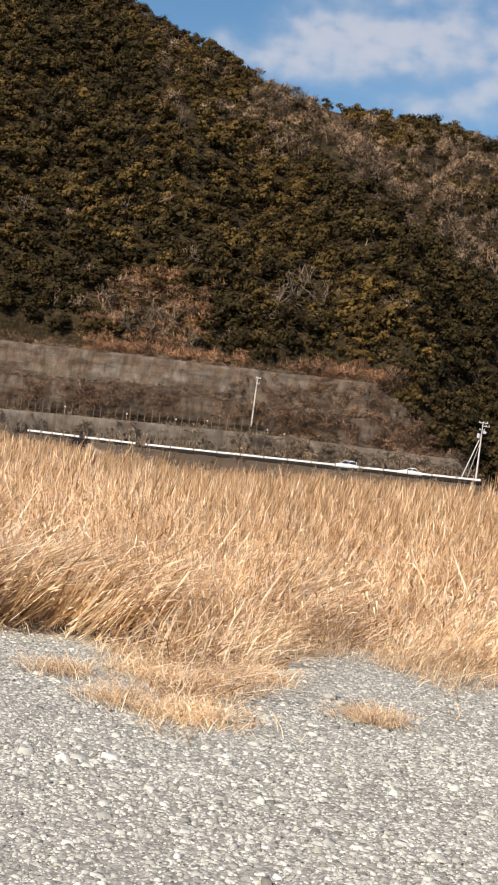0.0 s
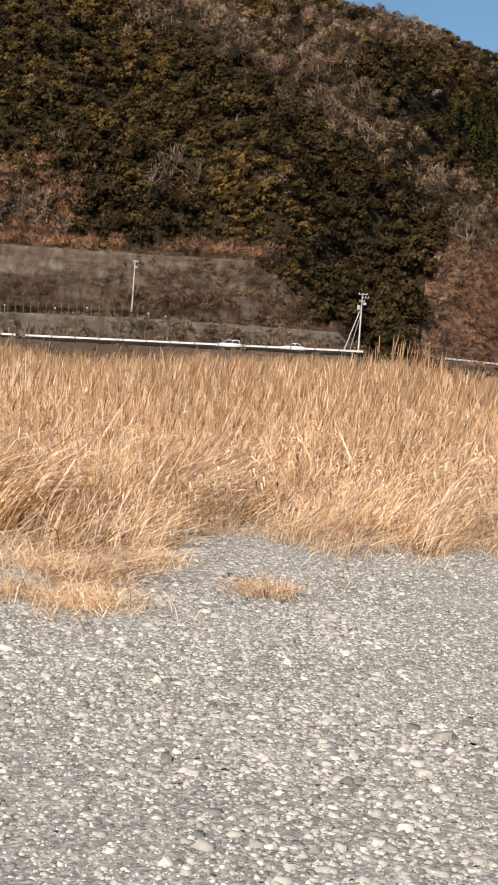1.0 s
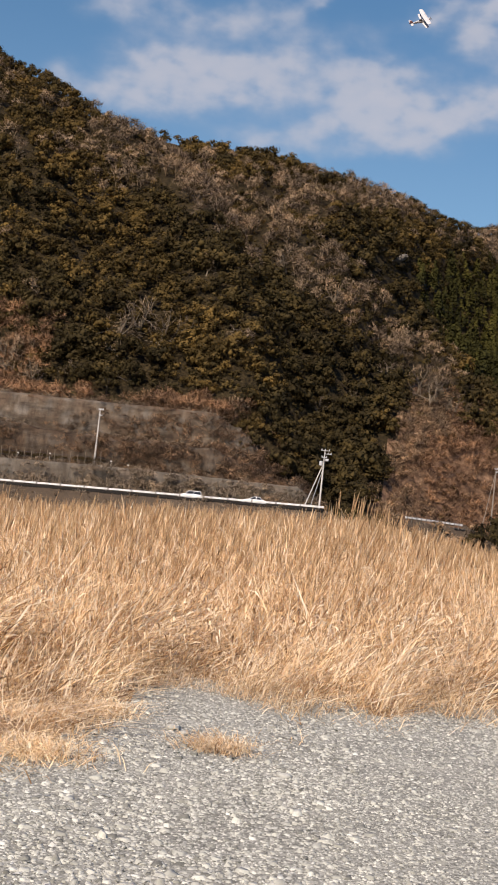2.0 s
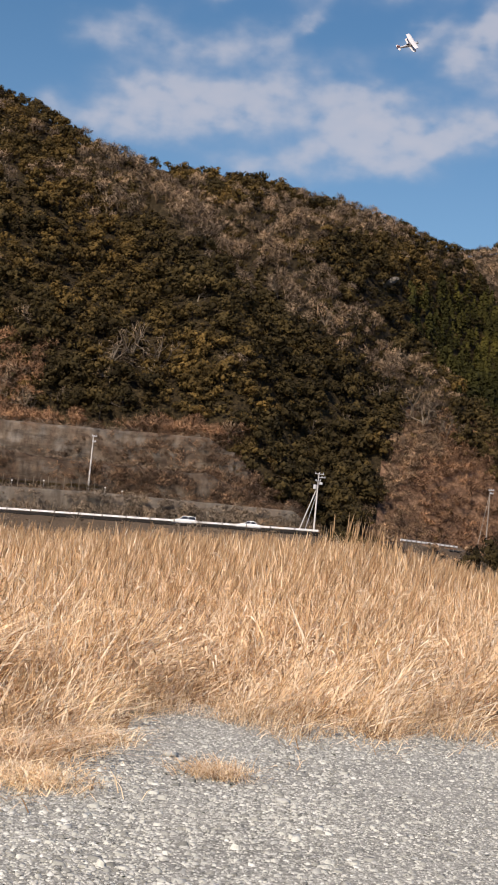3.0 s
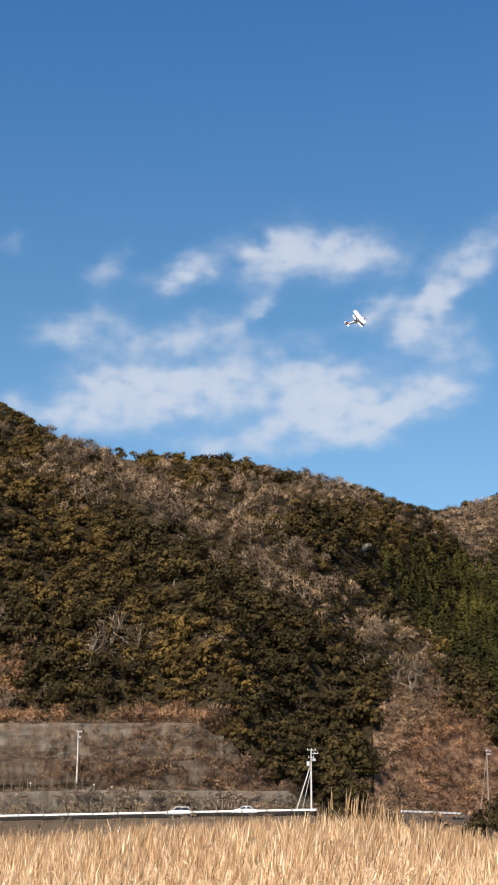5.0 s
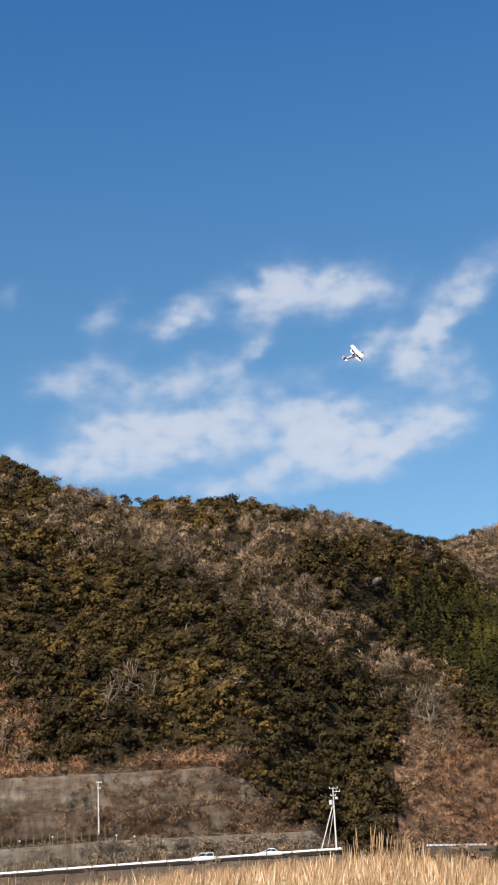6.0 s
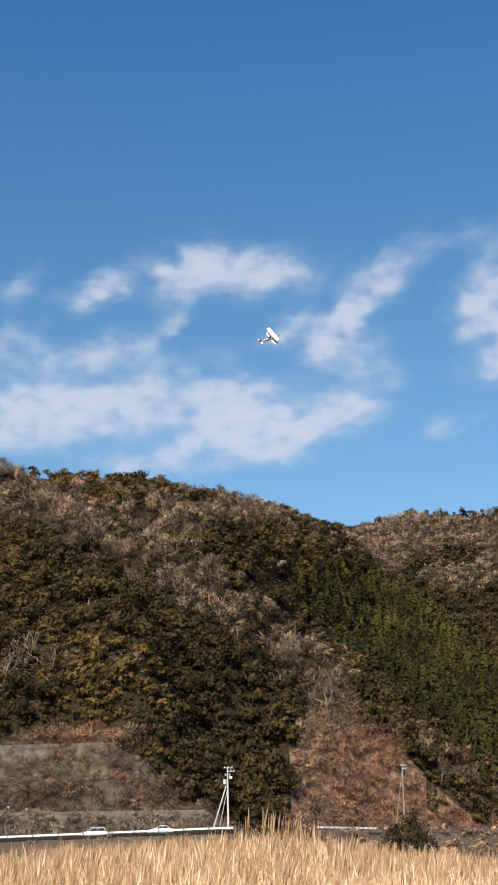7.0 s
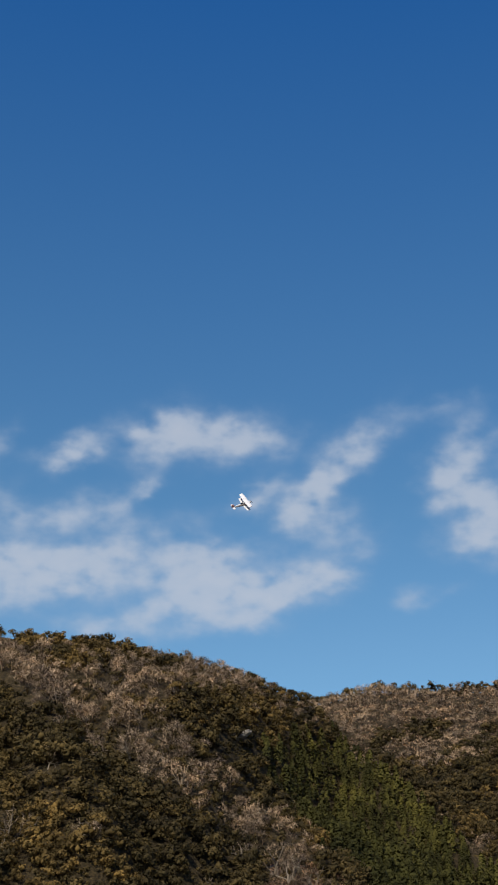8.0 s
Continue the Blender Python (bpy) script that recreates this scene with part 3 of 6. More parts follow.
def build_walls():
    rng = random.Random(5)

    def w(x, s, amp):
        return amp * float(vnoise(x * 0.35, s * 3.7, 20 + s))
    low = strip("wall_lower", np.arange(-120, -1, 1.0), lambda x: [(247.0, 1.5), (247.0 + 0.8, float(lerp(x, LOW_TOP)) - 0.25 + w(x, 1, 0.05))],
                lambda x: [(247.9, float(lerp(x, LOW_TOP)) + w(x, 1, 0.05)), (258, float(lerp(x, LOW_TOP)) + 0.3), (258, 1.5)], M_WALL_LOW, "plain grey concrete retaining wall beside the road", "wall")
    mid = strip("wall_middle", np.arange(-120, -7, 1.0), lambda x: [(251.5, 5.0), (251.5 + 2.6, float(lerp(x, MID_TOP)) - 0.4 + w(x, 2, 0.5))],
                lambda x: [(254.5, float(lerp(x, MID_TOP)) + w(x, 2, 0.5)), (262, float(lerp(x, MID_TOP)) + 0.4), (262, 5.0)], M_WALL_MID, "weathered concrete terrace wall overgrown with vines", "wall")
    high = strip("wall_upper", np.arange(-120, -9.4, 0.5), lambda x: [(258.5, 11.0), (258.5 + 2.2, float(lerp(x, HIGH_TOP)) - 0.35 + w(x, 3, 0.12))],
                 lambda x: [(261.2, float(lerp(x, HIGH_TOP)) + w(x, 3, 0.12)), (272, float(lerp(x, HIGH_TOP)) + 0.2), (272, 11.0)], M_WALL, "tall stained concrete retaining wall below the wood", "wall")
    # cast panels stand a little proud of the upper wall, with open joints between them
    for ob, y0, z0, y1, top, x0, x1, step in ((high, 258.5, 11.0, 260.7, HIGH_TOP, -100, -20, 4.7),):
        x = x0
        while x < x1:
            bm = bmesh.new()
            zt = float(lerp(x + step / 2, top)) - 0.55
            full = float(lerp(x + step / 2, top)) - 0.35 - z0
            yb = lambda z: y0 + (y1 - y0) * (z - z0) / full
            zb = z0 + (zt - z0) * rng.uniform(0.3, 0.62)
            th = 0.015 + rng.random() * 0.03
            cs = [(x + 0.06, zb), (x + step - 0.06, zb), (x + step - 0.06, zt + rng.uniform(-0.15, 0.1)), (x + 0.06, zt + rng.uniform(-0.15, 0.1))]
            a = [bm.verts.new((cx, yb(cz) - th, cz)) for cx, cz in cs]
            b = [bm.verts.new((cx, yb(cz) + 0.05, cz)) for cx, cz in cs]
            bm.faces.new(a)
            for q in range(4):
                bm.faces.new((a[q], b[q], b[(q + 1) % 4], a[(q + 1) % 4]))
            part("panel", bm, M_WALL if ob is not low else M_WALL_LOW, ob)
            x += step
    # access ramp that comes down the levee
    bm = bmesh.new()
    for a, b in (((-64.2, 233.4, 2.6), (-58.0, 231.2, 0.0)),):
        d = (Vector(b) - Vector(a))
        n = Vector((0, 1, 0)) * 0.9
        vs = [bm.verts.new(Vector(p) + o) for p in (a, b) for o in (Vector((0, 0, 0)), n, n + Vector((0, 0, -0.9)), Vector((0, 0, -0.9)))]
        for f in ((0, 1, 5, 4), (1, 2, 6, 5), (2, 3, 7, 6), (3, 0, 4, 7), (0, 3, 2, 1), (4, 5, 6, 7)):
            bm.faces.new([vs[i] for i in f])
    tagged(part("ramp", bm, M_POLE_DULL, None), "narrow concrete ramp down the levee", "ramp", kind="structure")
    bm = box(bmesh.new(), (-67.0, 233.2, 1.2), (-64.3, 236.0, 3.25), 0.06)
    tagged(part("culvert_head", bm, M_SHADE_CULVERT, None), "dark concrete culvert head at the top of the ramp", "culvert", kind="structure")


build_walls()


# ---- roadside things ----
def rail_profile():
    return [(-0.02, -0.16), (-0.09, -0.12), (-0.09, -0.05), (-0.04, 0.0), (-0.09, 0.05), (-0.09, 0.12), (-0.02, 0.16), (0.0, 0.16), (0.0, -0.16)]


def guardrail(pts, spacing, label):
    g = thing("guardrail", Matrix.Translation(pts[0]), label, "guardrail", "guardrails along the road")
    o = Vector(pts[0])
    bm = bmesh.new()
    prof = rail_profile()
    rings = []
    for p in pts:
        rings.append([bm.verts.new(Vector(p) - o + Vector((0, y, z + 0.63))) for y, z in prof])
    for a, b in zip(rings, rings[1:]):
        for i in range(len(prof)):
            bm.faces.new((a[i], a[(i + 1) % len(prof)], b[(i + 1) % len(prof)], b[i]))
    for r in (rings[0], rings[-1]):
        bm.faces.new(r)
    part("beam", bm, M_RAIL, g)
    run = 0.0
    nxt = 0.3
    for a, b in zip(pts, pts[1:]):
        a, b = Vector(a), Vector(b)
        ln = (b - a).length
        while nxt <= run + ln:
            p = a.lerp(b, (nxt - run) / ln) - o
            bm = bmesh.new()
            rod(bm, p + Vector((0, 0.07, -0.3)), p + Vector((0, 0.07, 0.62)), 0.06, n=8)
            box(bm, p + Vector((-0.09, -0.14, 0.42)), p + Vector((0.09, 0.12, 0.94)), 0.02)
            part("post", bm, M_POST, g, "grey-brown steel post")
            nxt += spacing
        run += ln
    # rounded end pieces
    for p in (pts[0], pts[-1]):
        bm = bmesh.new()
        q = Vector(p) - o
        rod(bm, q + Vector((0, -0.02, 0.45)), q + Vector((0, -0.02, 0.81)), 0.11, n=10)
        part("end_cap", bm, M_RAIL, g)
    return g


def rail_line(x0, x1, n):
    xs = np.linspace(x0, x1, n)
    return [(float(x), float(lerp(x, ROAD_Y)) + 0.1, float(road_z(x)) + 0.02) for x in xs]


guardrail(rail_line(-76.2, -67.2, 3), 2.0, "short white steel guardrail at the levee edge")
guardrail(rail_line(-66.0, -57.3, 3), 2.0, "short white steel guardrail beside a gap")
guardrail(rail_line(-55.4, 0.7, 15), 4.0, "long white steel guardrail along the levee road")
guardrail(rail_line(15.9, 27.2, 5), 1.3, "white guardrail where the road bends behind scrub")


def utility_pole(x, y, z, h, arms, stays, label, mat=M_POLE):
    p = thing("utility_pole", Matrix.Translation((x, y, z)), label, "utility pole", "utility poles along the road")
    bm = rod(bmesh.new(), (0, 0, -0.5), (0, 0, h), 0.165, 0.10, 12)
    part("pole", bm, mat, p)
    for dz, ln, off in arms:
        bm = box(bmesh.new(), (off - ln / 2, -0.2, h - dz - 0.05), (off + ln / 2, -0.1, h - dz + 0.05), 0.01)
        arm = part("crossarm", bm, M_GALV, p)
        for s in (-0.42, 0.0, 0.42):
            bm = bmesh.new()
            for k in range(3):
                rod(bm, (off + s * ln, -0.15, h - dz + 0.05 + k * 0.08), (off + s * ln, -0.15, h - dz + 0.12 + k * 0.08), 0.075, 0.05, 8)
            part("insulator", bm, M_FOAM, arm, "white porcelain insulator")
    for (sx, sy), top, r in stays:
        bm = rod(bmesh.new(), (0, 0, h - top), (sx, sy, 0), r, r, 6)
        part("stay", bm, M_GALV if r < 0.06 else mat, p)
    return p


def build_poles():
    x, y, z = 0.0, 239.4, float(road_z(0))
    p = utility_pole(x, y, z, 10.2, [(0.15, 1.5, 0.1), (0.7, 1.2, 0.55), (1.3, 0.9, 0.0)], [((-2.6, 0.3), 2.2, 0.10), ((-1.6, 0.4), 3.2, 0.055)], "tall pale concrete utility pole with crossarms and struts")
    bm = rod(bmesh.new(), (-0.45, -0.1, 7.5), (-0.45, -0.1, 8.25), 0.3, 0.3, 14)
    bmesh.ops.bevel(bm, geom=[e for e in bm.edges], offset=0.03, segments=1, affect="EDGES")
    part("transformer", bm, M_FOAM, p, "pale grey round transformer")
    bm = box(bmesh.new(), (0.2, -0.3, 8.3), (0.75, 0.1, 8.7), 0.05)
    part("switch_box", bm, M_GALV, p)
    x, y, _ = polar(-9.05, 255.5)
    utility_pole(x, y, 8.0, 10.2, [(0.2, 0.9, 0.2), (1.2, 0.6, 0.2)], [], "slim pale concrete utility pole on the terrace")
    x, y, _ = polar(6.76, 286)
    utility_pole(x, y, float(land(x, y)) - 0.2, 17.1 - float(land(x, y)), [(0.25, 1.1, 0.2), (0.9, 0.7, 0.3)], [((-1.9, -0.6), 0.6, 0.06)], "slim weathered utility pole on a vine-covered slope", M_POLE_DULL)


build_poles()


def wall_fence():
    f = thing("wall_fence", Matrix.Translation((-86, 250, 0)), "rusty stake fence on top of the lower wall", "fence")
    rng = random.Random(9)
    top = lambda x: float(lerp(x, LOW_TOP)) + 0.1
    x = -86.0
    while x < -38:
        h = 1.5 + rng.random() * 0.9
        bm = rod(bmesh.new(), (x + 86, 0, top(x) - 0.3), (x + 86 + rng.uniform(-0.08, 0.08), 0, top(x) + h), 0.07, 0.06, 6)
        part("post", bm, M_BARK, f)
        x += 1.35
    for dz in (0.6, 1.3):
        bm = bmesh.new()
        for a in np.arange(-86, -39, 4.0):
            rod(bm, (a + 86, -0.05, top(a) + dz), (a + 90, -0.05, top(a + 4) + dz), 0.025, n=5)
        part("wire", bm, M_DARK, f)
    # small pale boards tied to the fence
    for i, (az, el) in enumerate(((-17.0, 1.6), (-14.3, 1.62), (-12.2, 1.65), (-10.9, 1.75), (-8.4, 1.7), (-7.7, 1.62))):
        x, _, z = polar(az, 252, el)
        bm = box(bmesh.new(), (x - 0.14, 249.6, z - 0.11), (x + 0.14, 249.66, z + 0.11), 0.02)
        rod(bm, (x, 249.72, top(x) - 0.2), (x, 249.72, z), 0.02, n=6)
        tagged(part("marker_board", bm, M_POLE, None), "small pale marker board on a stake", "sign", "marker boards on the wall")


wall_fence()


def lofted(bm, sections):
    """A closed body through outlines of the same number of points."""
    rings = [[bm.verts.new(v) for v in s] for s in sections]
    n = len(rings[0])
    for a, b in zip(rings, rings[1:]):
        for i in range(n):
            bm.faces.new((a[i], a[(i + 1) % n], b[(i + 1) % n], b[i]))
    bm.faces.new(rings[0])
    bm.faces.new(rings[-1])
    return bm


def car(m, label, cab):
    """A small white car that heads along -x; cab: lower and upper outline of the cabin."""
    c = thing("car", m, label, "car", "cars on the levee road")
    L, W = 4.1, 1.66
    side = [(-L / 2, 0.55, 0.3), (-L / 2 + 0.1, 0.75, 0.25), (-1.1, 0.95, 0.22), (0.0, 0.98, 0.2), (1.6, 0.98, 0.22), (L / 2 - 0.05, 0.9, 0.25), (L / 2, 0.6, 0.3)]
    bm = bmesh.new()
    secs = []
    for x, top, bot in side:
        w = W / 2 - (0.12 if abs(x) > 1.95 else 0.0)
        secs.append([(x, -w, bot), (x, -w - 0.02, (top + bot) / 2), (x, -w + 0.07, top), (x, w - 0.07, top), (x, w + 0.02, (top + bot) / 2), (x, w, bot)])
    part("body", lofted(bm, secs), M_CAR, c, smooth=True)
    (a0, a1), (b0, b1), h = cab
    bm = lofted(bmesh.new(), [[(a0, -0.76, 0.96), (a0, 0.76, 0.96), (b0, 0.62, h - 0.06), (b0, -0.62, h - 0.06)], [(a1, -0.76, 0.96), (a1, 0.76, 0.96), (b1, 0.62, h - 0.06), (b1, -0.62, h - 0.06)]])
    part("window_band", bm, M_GLASS, c, "dark glass all round the cabin")
    bm = lofted(bmesh.new(), [[(b0 - 0.05, -0.63, h - 0.07), (b0 - 0.05, 0.63, h - 0.07), (b0 + 0.1, 0.58, h), (b0 + 0.1, -0.58, h)],
                              [(b1 + 0.05, -0.63, h - 0.07), (b1 + 0.05, 0.63, h - 0.07), (b1 - 0.1, 0.58, h), (b1 - 0.1, -0.58, h)]])
    part("roof", bm, M_CAR, c)
    for t in (0.02, 0.5, 0.98):
        for s in (-1, 1):
            bm = bmesh.new()
            rod(bm, (a0 + t * (a1 - a0), s * 0.77, 0.95), (b0 + t * (b1 - b0), s * 0.63, h - 0.05), 0.04, n=6)
            part("pillar", bm, M_CAR, c)
    for x in (-1.3, 1.3):
        for s in (-1, 1):
            w = rod(bmesh.new(), (x, s * 0.62, 0.31), (x, s * 0.84, 0.31), 0.31, n=18)
            tyre = part("wheel", w, M_TYRE, c, "black rubber tyre")
            part("rim", rod(bmesh.new(), (x, s * 0.8, 0.31), (x, s * 0.86, 0.31), 0.19, 0.17, 14), M_GALV, tyre, "steel rim")
    for s in (-1, 1):
        part("headlight", box(bmesh.new(), (-L / 2 - 0.01, s * 0.6 - 0.14, 0.6), (-L / 2 + 0.06, s * 0.6 + 0.14, 0.72), 0.02), M_FOAM, c, "clear headlight")
    return c


for x, lab, cab in ((-21.6, "white hatchback driving on the levee road", ((-1.0, 1.9), (-0.3, 1.75), 1.52)), (-10.9, "white saloon car driving on the levee road", ((-0.9, 1.5), (-0.1, 0.95), 1.44))):
    car(pose(x, float(lerp(x, ROAD_Y)) + 3.0, float(road_z(x)) + 0.04), lab, cab)


def aircraft():
    """White foam biplane with a propeller, banking in the air."""
    at = polar(1.98, 78, 19.85)
    a = thing("model_aircraft", pose(*at, 58, -24, 12), "white foam model biplane flying over the river bed", "model aircraft")
    secs = []
    for x, w, h, zc in ((-0.62, 0.015, 0.03, 0.03), (-0.3, 0.05, 0.07, 0.01), (0.1, 0.075, 0.12, 0.0), (0.4, 0.075, 0.11, 0.0), (0.56, 0.05, 0.07, 0.0), (0.62, 0.02, 0.03, 0.0)):
        secs.append([(x, w * math.cos(t), zc + h * math.sin(t)) for t in np.linspace(0, 2 * math.pi, 9)[:-1]])
    part("fuselage", lofted(bmesh.new(), secs), M_FOAM, a, smooth=True)

    def wing(name, x, z, span, chord, dihedral=0.04, mat=M_FOAM, lab=""):
        secs = []
        for s in np.linspace(-1, 1, 9):
            c = chord * (1 - 0.25 * abs(s) ** 3)
            zz = z + dihedral * abs(s)
            secs.append([(x + c * 0.5, s * span / 2, zz), (x + c * 0.2, s * span / 2, zz + 0.022), (x - c * 0.5, s * span / 2, zz + 0.004), (x + c * 0.1, s * span / 2, zz - 0.01)])
        return part(name, lofted(bmesh.new(), secs), mat, a, lab)
    up = wing("upper_wing", 0.26, 0.2, 1.25, 0.27)
    lo = wing("lower_wing", 0.18, -0.06, 1.15, 0.25)
    wing("tailplane", -0.55, 0.05, 0.46, 0.16, 0.0)
    bm = lofted(bmesh.new(), [[(-0.66, -0.008, 0.02), (-0.44, -0.008, 0.05), (-0.5, -0.008, 0.2), (-0.66, -0.008, 0.26)], [(-0.66, 0.008, 0.02), (-0.44, 0.008, 0.05), (-0.5, 0.008, 0.2), (-0.66, 0.008, 0.26)]])
    part("fin", bm, M_FOAM_RED, a, "dull red tail fin")
    for s in (-0.42, 0.42):
        for dx in (-0.06, 0.08):
            part("strut", rod(bmesh.new(), (0.2 + dx, s, -0.04), (0.26 + dx, s, 0.22), 0.008, n=6), M_DARK, a)
    for s in (-1, 1):
        leg = part("landing_leg", rod(bmesh.new(), (0.3, s * 0.05, -0.1), (0.34, s * 0.2, -0.24), 0.007, n=6), M_DARK, a)
        part("wheel", rod(bmesh.new(), (0.34, s * 0.19, -0.24), (0.34, s * 0.22, -0.24), 0.05, n=14), M_TYRE, leg)
    part("propeller", box(bmesh.new(), (0.63, -0.15, -0.012), (0.645, 0.15, 0.012), 0.004), M_DARK, a)
    part("canopy", lofted(bmesh.new(), [[(x, w * math.cos(t), 0.09 + h * math.sin(t)) for t in np.linspace(0, math.pi, 6)] for x, w, h in ((-0.1, 0.02, 0.01), (0.0, 0.05, 0.06), (0.1, 0.045, 0.05))]), M_GLASS, a, "dark canopy")


aircraft()


# ---- plants: patterns that are then strewn ----
def unit(v):
    return v / np.maximum(np.linalg.norm(v, axis=-1, keepdims=True), 1e-9)


def leaf_tris(rng, P, Nrm, size, aspect=0.75):
    """One three-cornered leaf clump at each point, facing about along Nrm."""
    t = unit(np.cross(Nrm, rng.normal(size=P.shape)))
    b = np.cross(Nrm, t)
    s = size * rng.uniform(0.6, 1.4, (len(P), 1))
    q = np.stack([P - t * s, P + t * s * rng.uniform(0.6, 1.1, (len(P), 1)) - b * s * 0.2, P + b * s * aspect * rng.uniform(1.0, 1.8, (len(P), 1))], 1)
    return q.reshape(-1, 3), np.arange(len(P) * 3).reshape(-1, 3)


def join(parts):
    V, F, o = [], [], 0
    for v, f, *_ in parts:
        V.append(v), F.append(f + o)
        o += len(v)
    if all(len(p) == 3 for p in parts):
        return np.concatenate(V), np.concatenate(F), np.concatenate([p[2] for p in parts])
    return np.concatenate(V), np.concatenate(F)


OCTA = np.array([(1, 0, 0), (0, 1, 0), (-1, 0, 0), (0, -1, 0), (0, 0, 1), (0, 0, -1)], float)
OCTA_F = np.array([(0, 1, 4), (1, 2, 4), (2, 3, 4), (3, 0, 4), (1, 0, 5), (2, 1, 5), (3, 2, 5), (0, 3, 5)])


def crown(seed, n, R, H, leaf, puffs=9, base=0.12):
    """A crown of many leaf clumps round several boughs, with gaps."""
    rng = np.random.default_rng(seed)
    th, rr = rng.uniform(0, 2 * math.pi, puffs), R * 0.7 * np.sqrt(rng.uniform(0, 1, puffs))
    zc = H * (base + (1 - base) * 0.75 * (1 - 1.6 * (rr / R) ** 2) * rng.uniform(0.65, 1.0, puffs))
    C = np.stack([rr * np.cos(th), rr * np.sin(th), zc], -1)
    pr = R * rng.uniform(0.24, 0.46, puffs)
    k = rng.integers(0, puffs, n)
    d = unit(rng.normal(size=(n, 3)) + np.array([0, 0, 0.45]))
    P = C[k] + d * (pr[k] * rng.uniform(0.8, 1.12, n))[:, None] * np.array([1.1, 1.1, 0.66])
    P[:, 2] = np.maximum(P[:, 2], 0.1)
    leaves = leaf_tris(rng, P, unit(d * np.array([1, 1, 1.3]) + 0.16 * rng.normal(size=d.shape)), leaf)
    # a small dense heart in each bough, inside the leaves
    hearts = (np.concatenate([OCTA * rng.uniform(0.4, 0.62, (6, 1)) * pr[q] + C[q] for q in range(puffs)]), np.concatenate([OCTA_F + 6 * q for q in range(puffs)]), np.tile(OCTA, (puffs, 1)))
    mid = np.array([0, 0, H * 0.3])
    N = np.repeat(unit(d * np.array([1, 1, 1.25]) + 0.45 * unit(P - mid) + 0.1 * rng.normal(size=d.shape)), 3, axis=0)
    return join([hearts, (*leaves, N)])


def conifer(seed, n, R, H, leaf):
    rng = np.random.default_rng(seed)
    u = rng.uniform(0, 1, n) ** 0.8
    lay = np.floor(u * 9) / 9 + rng.uniform(0, 0.07, n)
    r = R * (1 - lay * 0.93) * rng.uniform(0.6, 1.05, n)
    th = rng.uniform(0, 2 * math.pi, n)
    P = np.stack([r * np.cos(th), r * np.sin(th), H * (0.12 + 0.88 * lay)], -1)
    d = unit(np.stack([np.cos(th), np.sin(th), np.full(n, 0.7)], -1))
    V, F = leaf_tris(rng, P, unit(d + 0.22 * rng.normal(size=d.shape)), leaf, 0.6)
    return V, F, np.repeat(unit(d + 0.12 * rng.normal(size=d.shape)), 3, axis=0)


def ribbons(A, B, w0, w1, rng):
    """Thin slivers from A to B: pointed where w1 is nought, else with four corners."""
    d = unit(B - A)
    s = unit(np.cross(d, rng.normal(size=A.shape)))
    if w1 == 0:
        q = np.stack([A - s * w0, A + s * w0, B], 1).reshape(-1, 3)
        return q, np.arange(len(A) * 3).reshape(-1, 3)
    q = np.stack([A - s * w0, A + s * w0, B + s * w1, B - s * w1], 1).reshape(-1, 3)
    o = np.arange(len(A))[:, None] * 4
    return q, np.concatenate([o + np.array([[0, 1, 2]]), o + np.array([[0, 2, 3]])])


def prisms(A, B, r0, r1):
    """Tapered limbs with three sides."""
    d = unit(B - A)
    h = np.where(np.abs(d[:, 2:3]) > 0.9, np.array([[1.0, 0, 0]]), np.array([[0, 0, 1.0]]))
    s = unit(np.cross(d, h))
    t = np.cross(d, s)
    V, n = [], len(A)
    for E, r in ((A, r0), (B, r1)):
        for k in range(3):
            V.append(E + (s * math.cos(k * 2.094) + t * math.sin(k * 2.094)) * r)
    V = np.stack(V, 1).reshape(-1, 3)
    o = np.arange(n)[:, None] * 6
    F = np.concatenate([o + np.array([q]) for k in range(3) for q in ((k, (k + 1) % 3, 3 + (k + 1) % 3), (k, 3 + (k + 1) % 3, 3 + k))])
    return V, F


def limbs(seed, H, spread, counts=(6, 5, 5), trunk=0.14):
    """The limbs of a leafless tree: lists of starts and ends, level by level."""
    rng = np.random.default_rng(seed)
    A = np.array([[0, 0, -0.6]])
    B = np.array([[rng.normal() * 0.05 * H, rng.normal() * 0.05 * H, H * 0.3]])
    levels = [(A, B, trunk * H / 7, trunk * 0.75 * H / 7)]
    ln, r = H * 0.34, trunk * 0.6 * H / 7
    for c in counts:
        pa, pb = levels[-1][0], levels[-1][1]
        n = len(pa) * c
        par = np.repeat(np.arange(len(pa)), c)
        u = rng.uniform(0.45, 1.0, n)[:, None]
        S = pa[par] * (1 - u) + pb[par] * u
        d = unit(unit(pb[par] - pa[par]) + spread * rng.normal(size=(n, 3)) + np.array([0, 0, 0.25]))
        E = S + d * (ln * rng.uniform(0.6, 1.25, n))[:, None]
        levels.append((S, E, r, r * 0.45))
        ln, r = ln * 0.62, r * 0.45
    return levels, rng


def bare(seed, H, spread=0.55, counts=(6, 5, 6), twig=0.06):
    lv, rng = limbs(seed, H, spread, counts)
    out = [prisms(a, b, r0 * 0.8, r1 * 0.8) for a, b, r0, r1 in lv[:2]]
    a, b, r0, r1 = lv[2]
    out.append(ribbons(a, b, twig * 1.2, twig * 0.8, rng))
    a, b, r0, r1 = lv[3]
    out.append(ribbons(a, b, twig, 0, rng))
    return join(out)


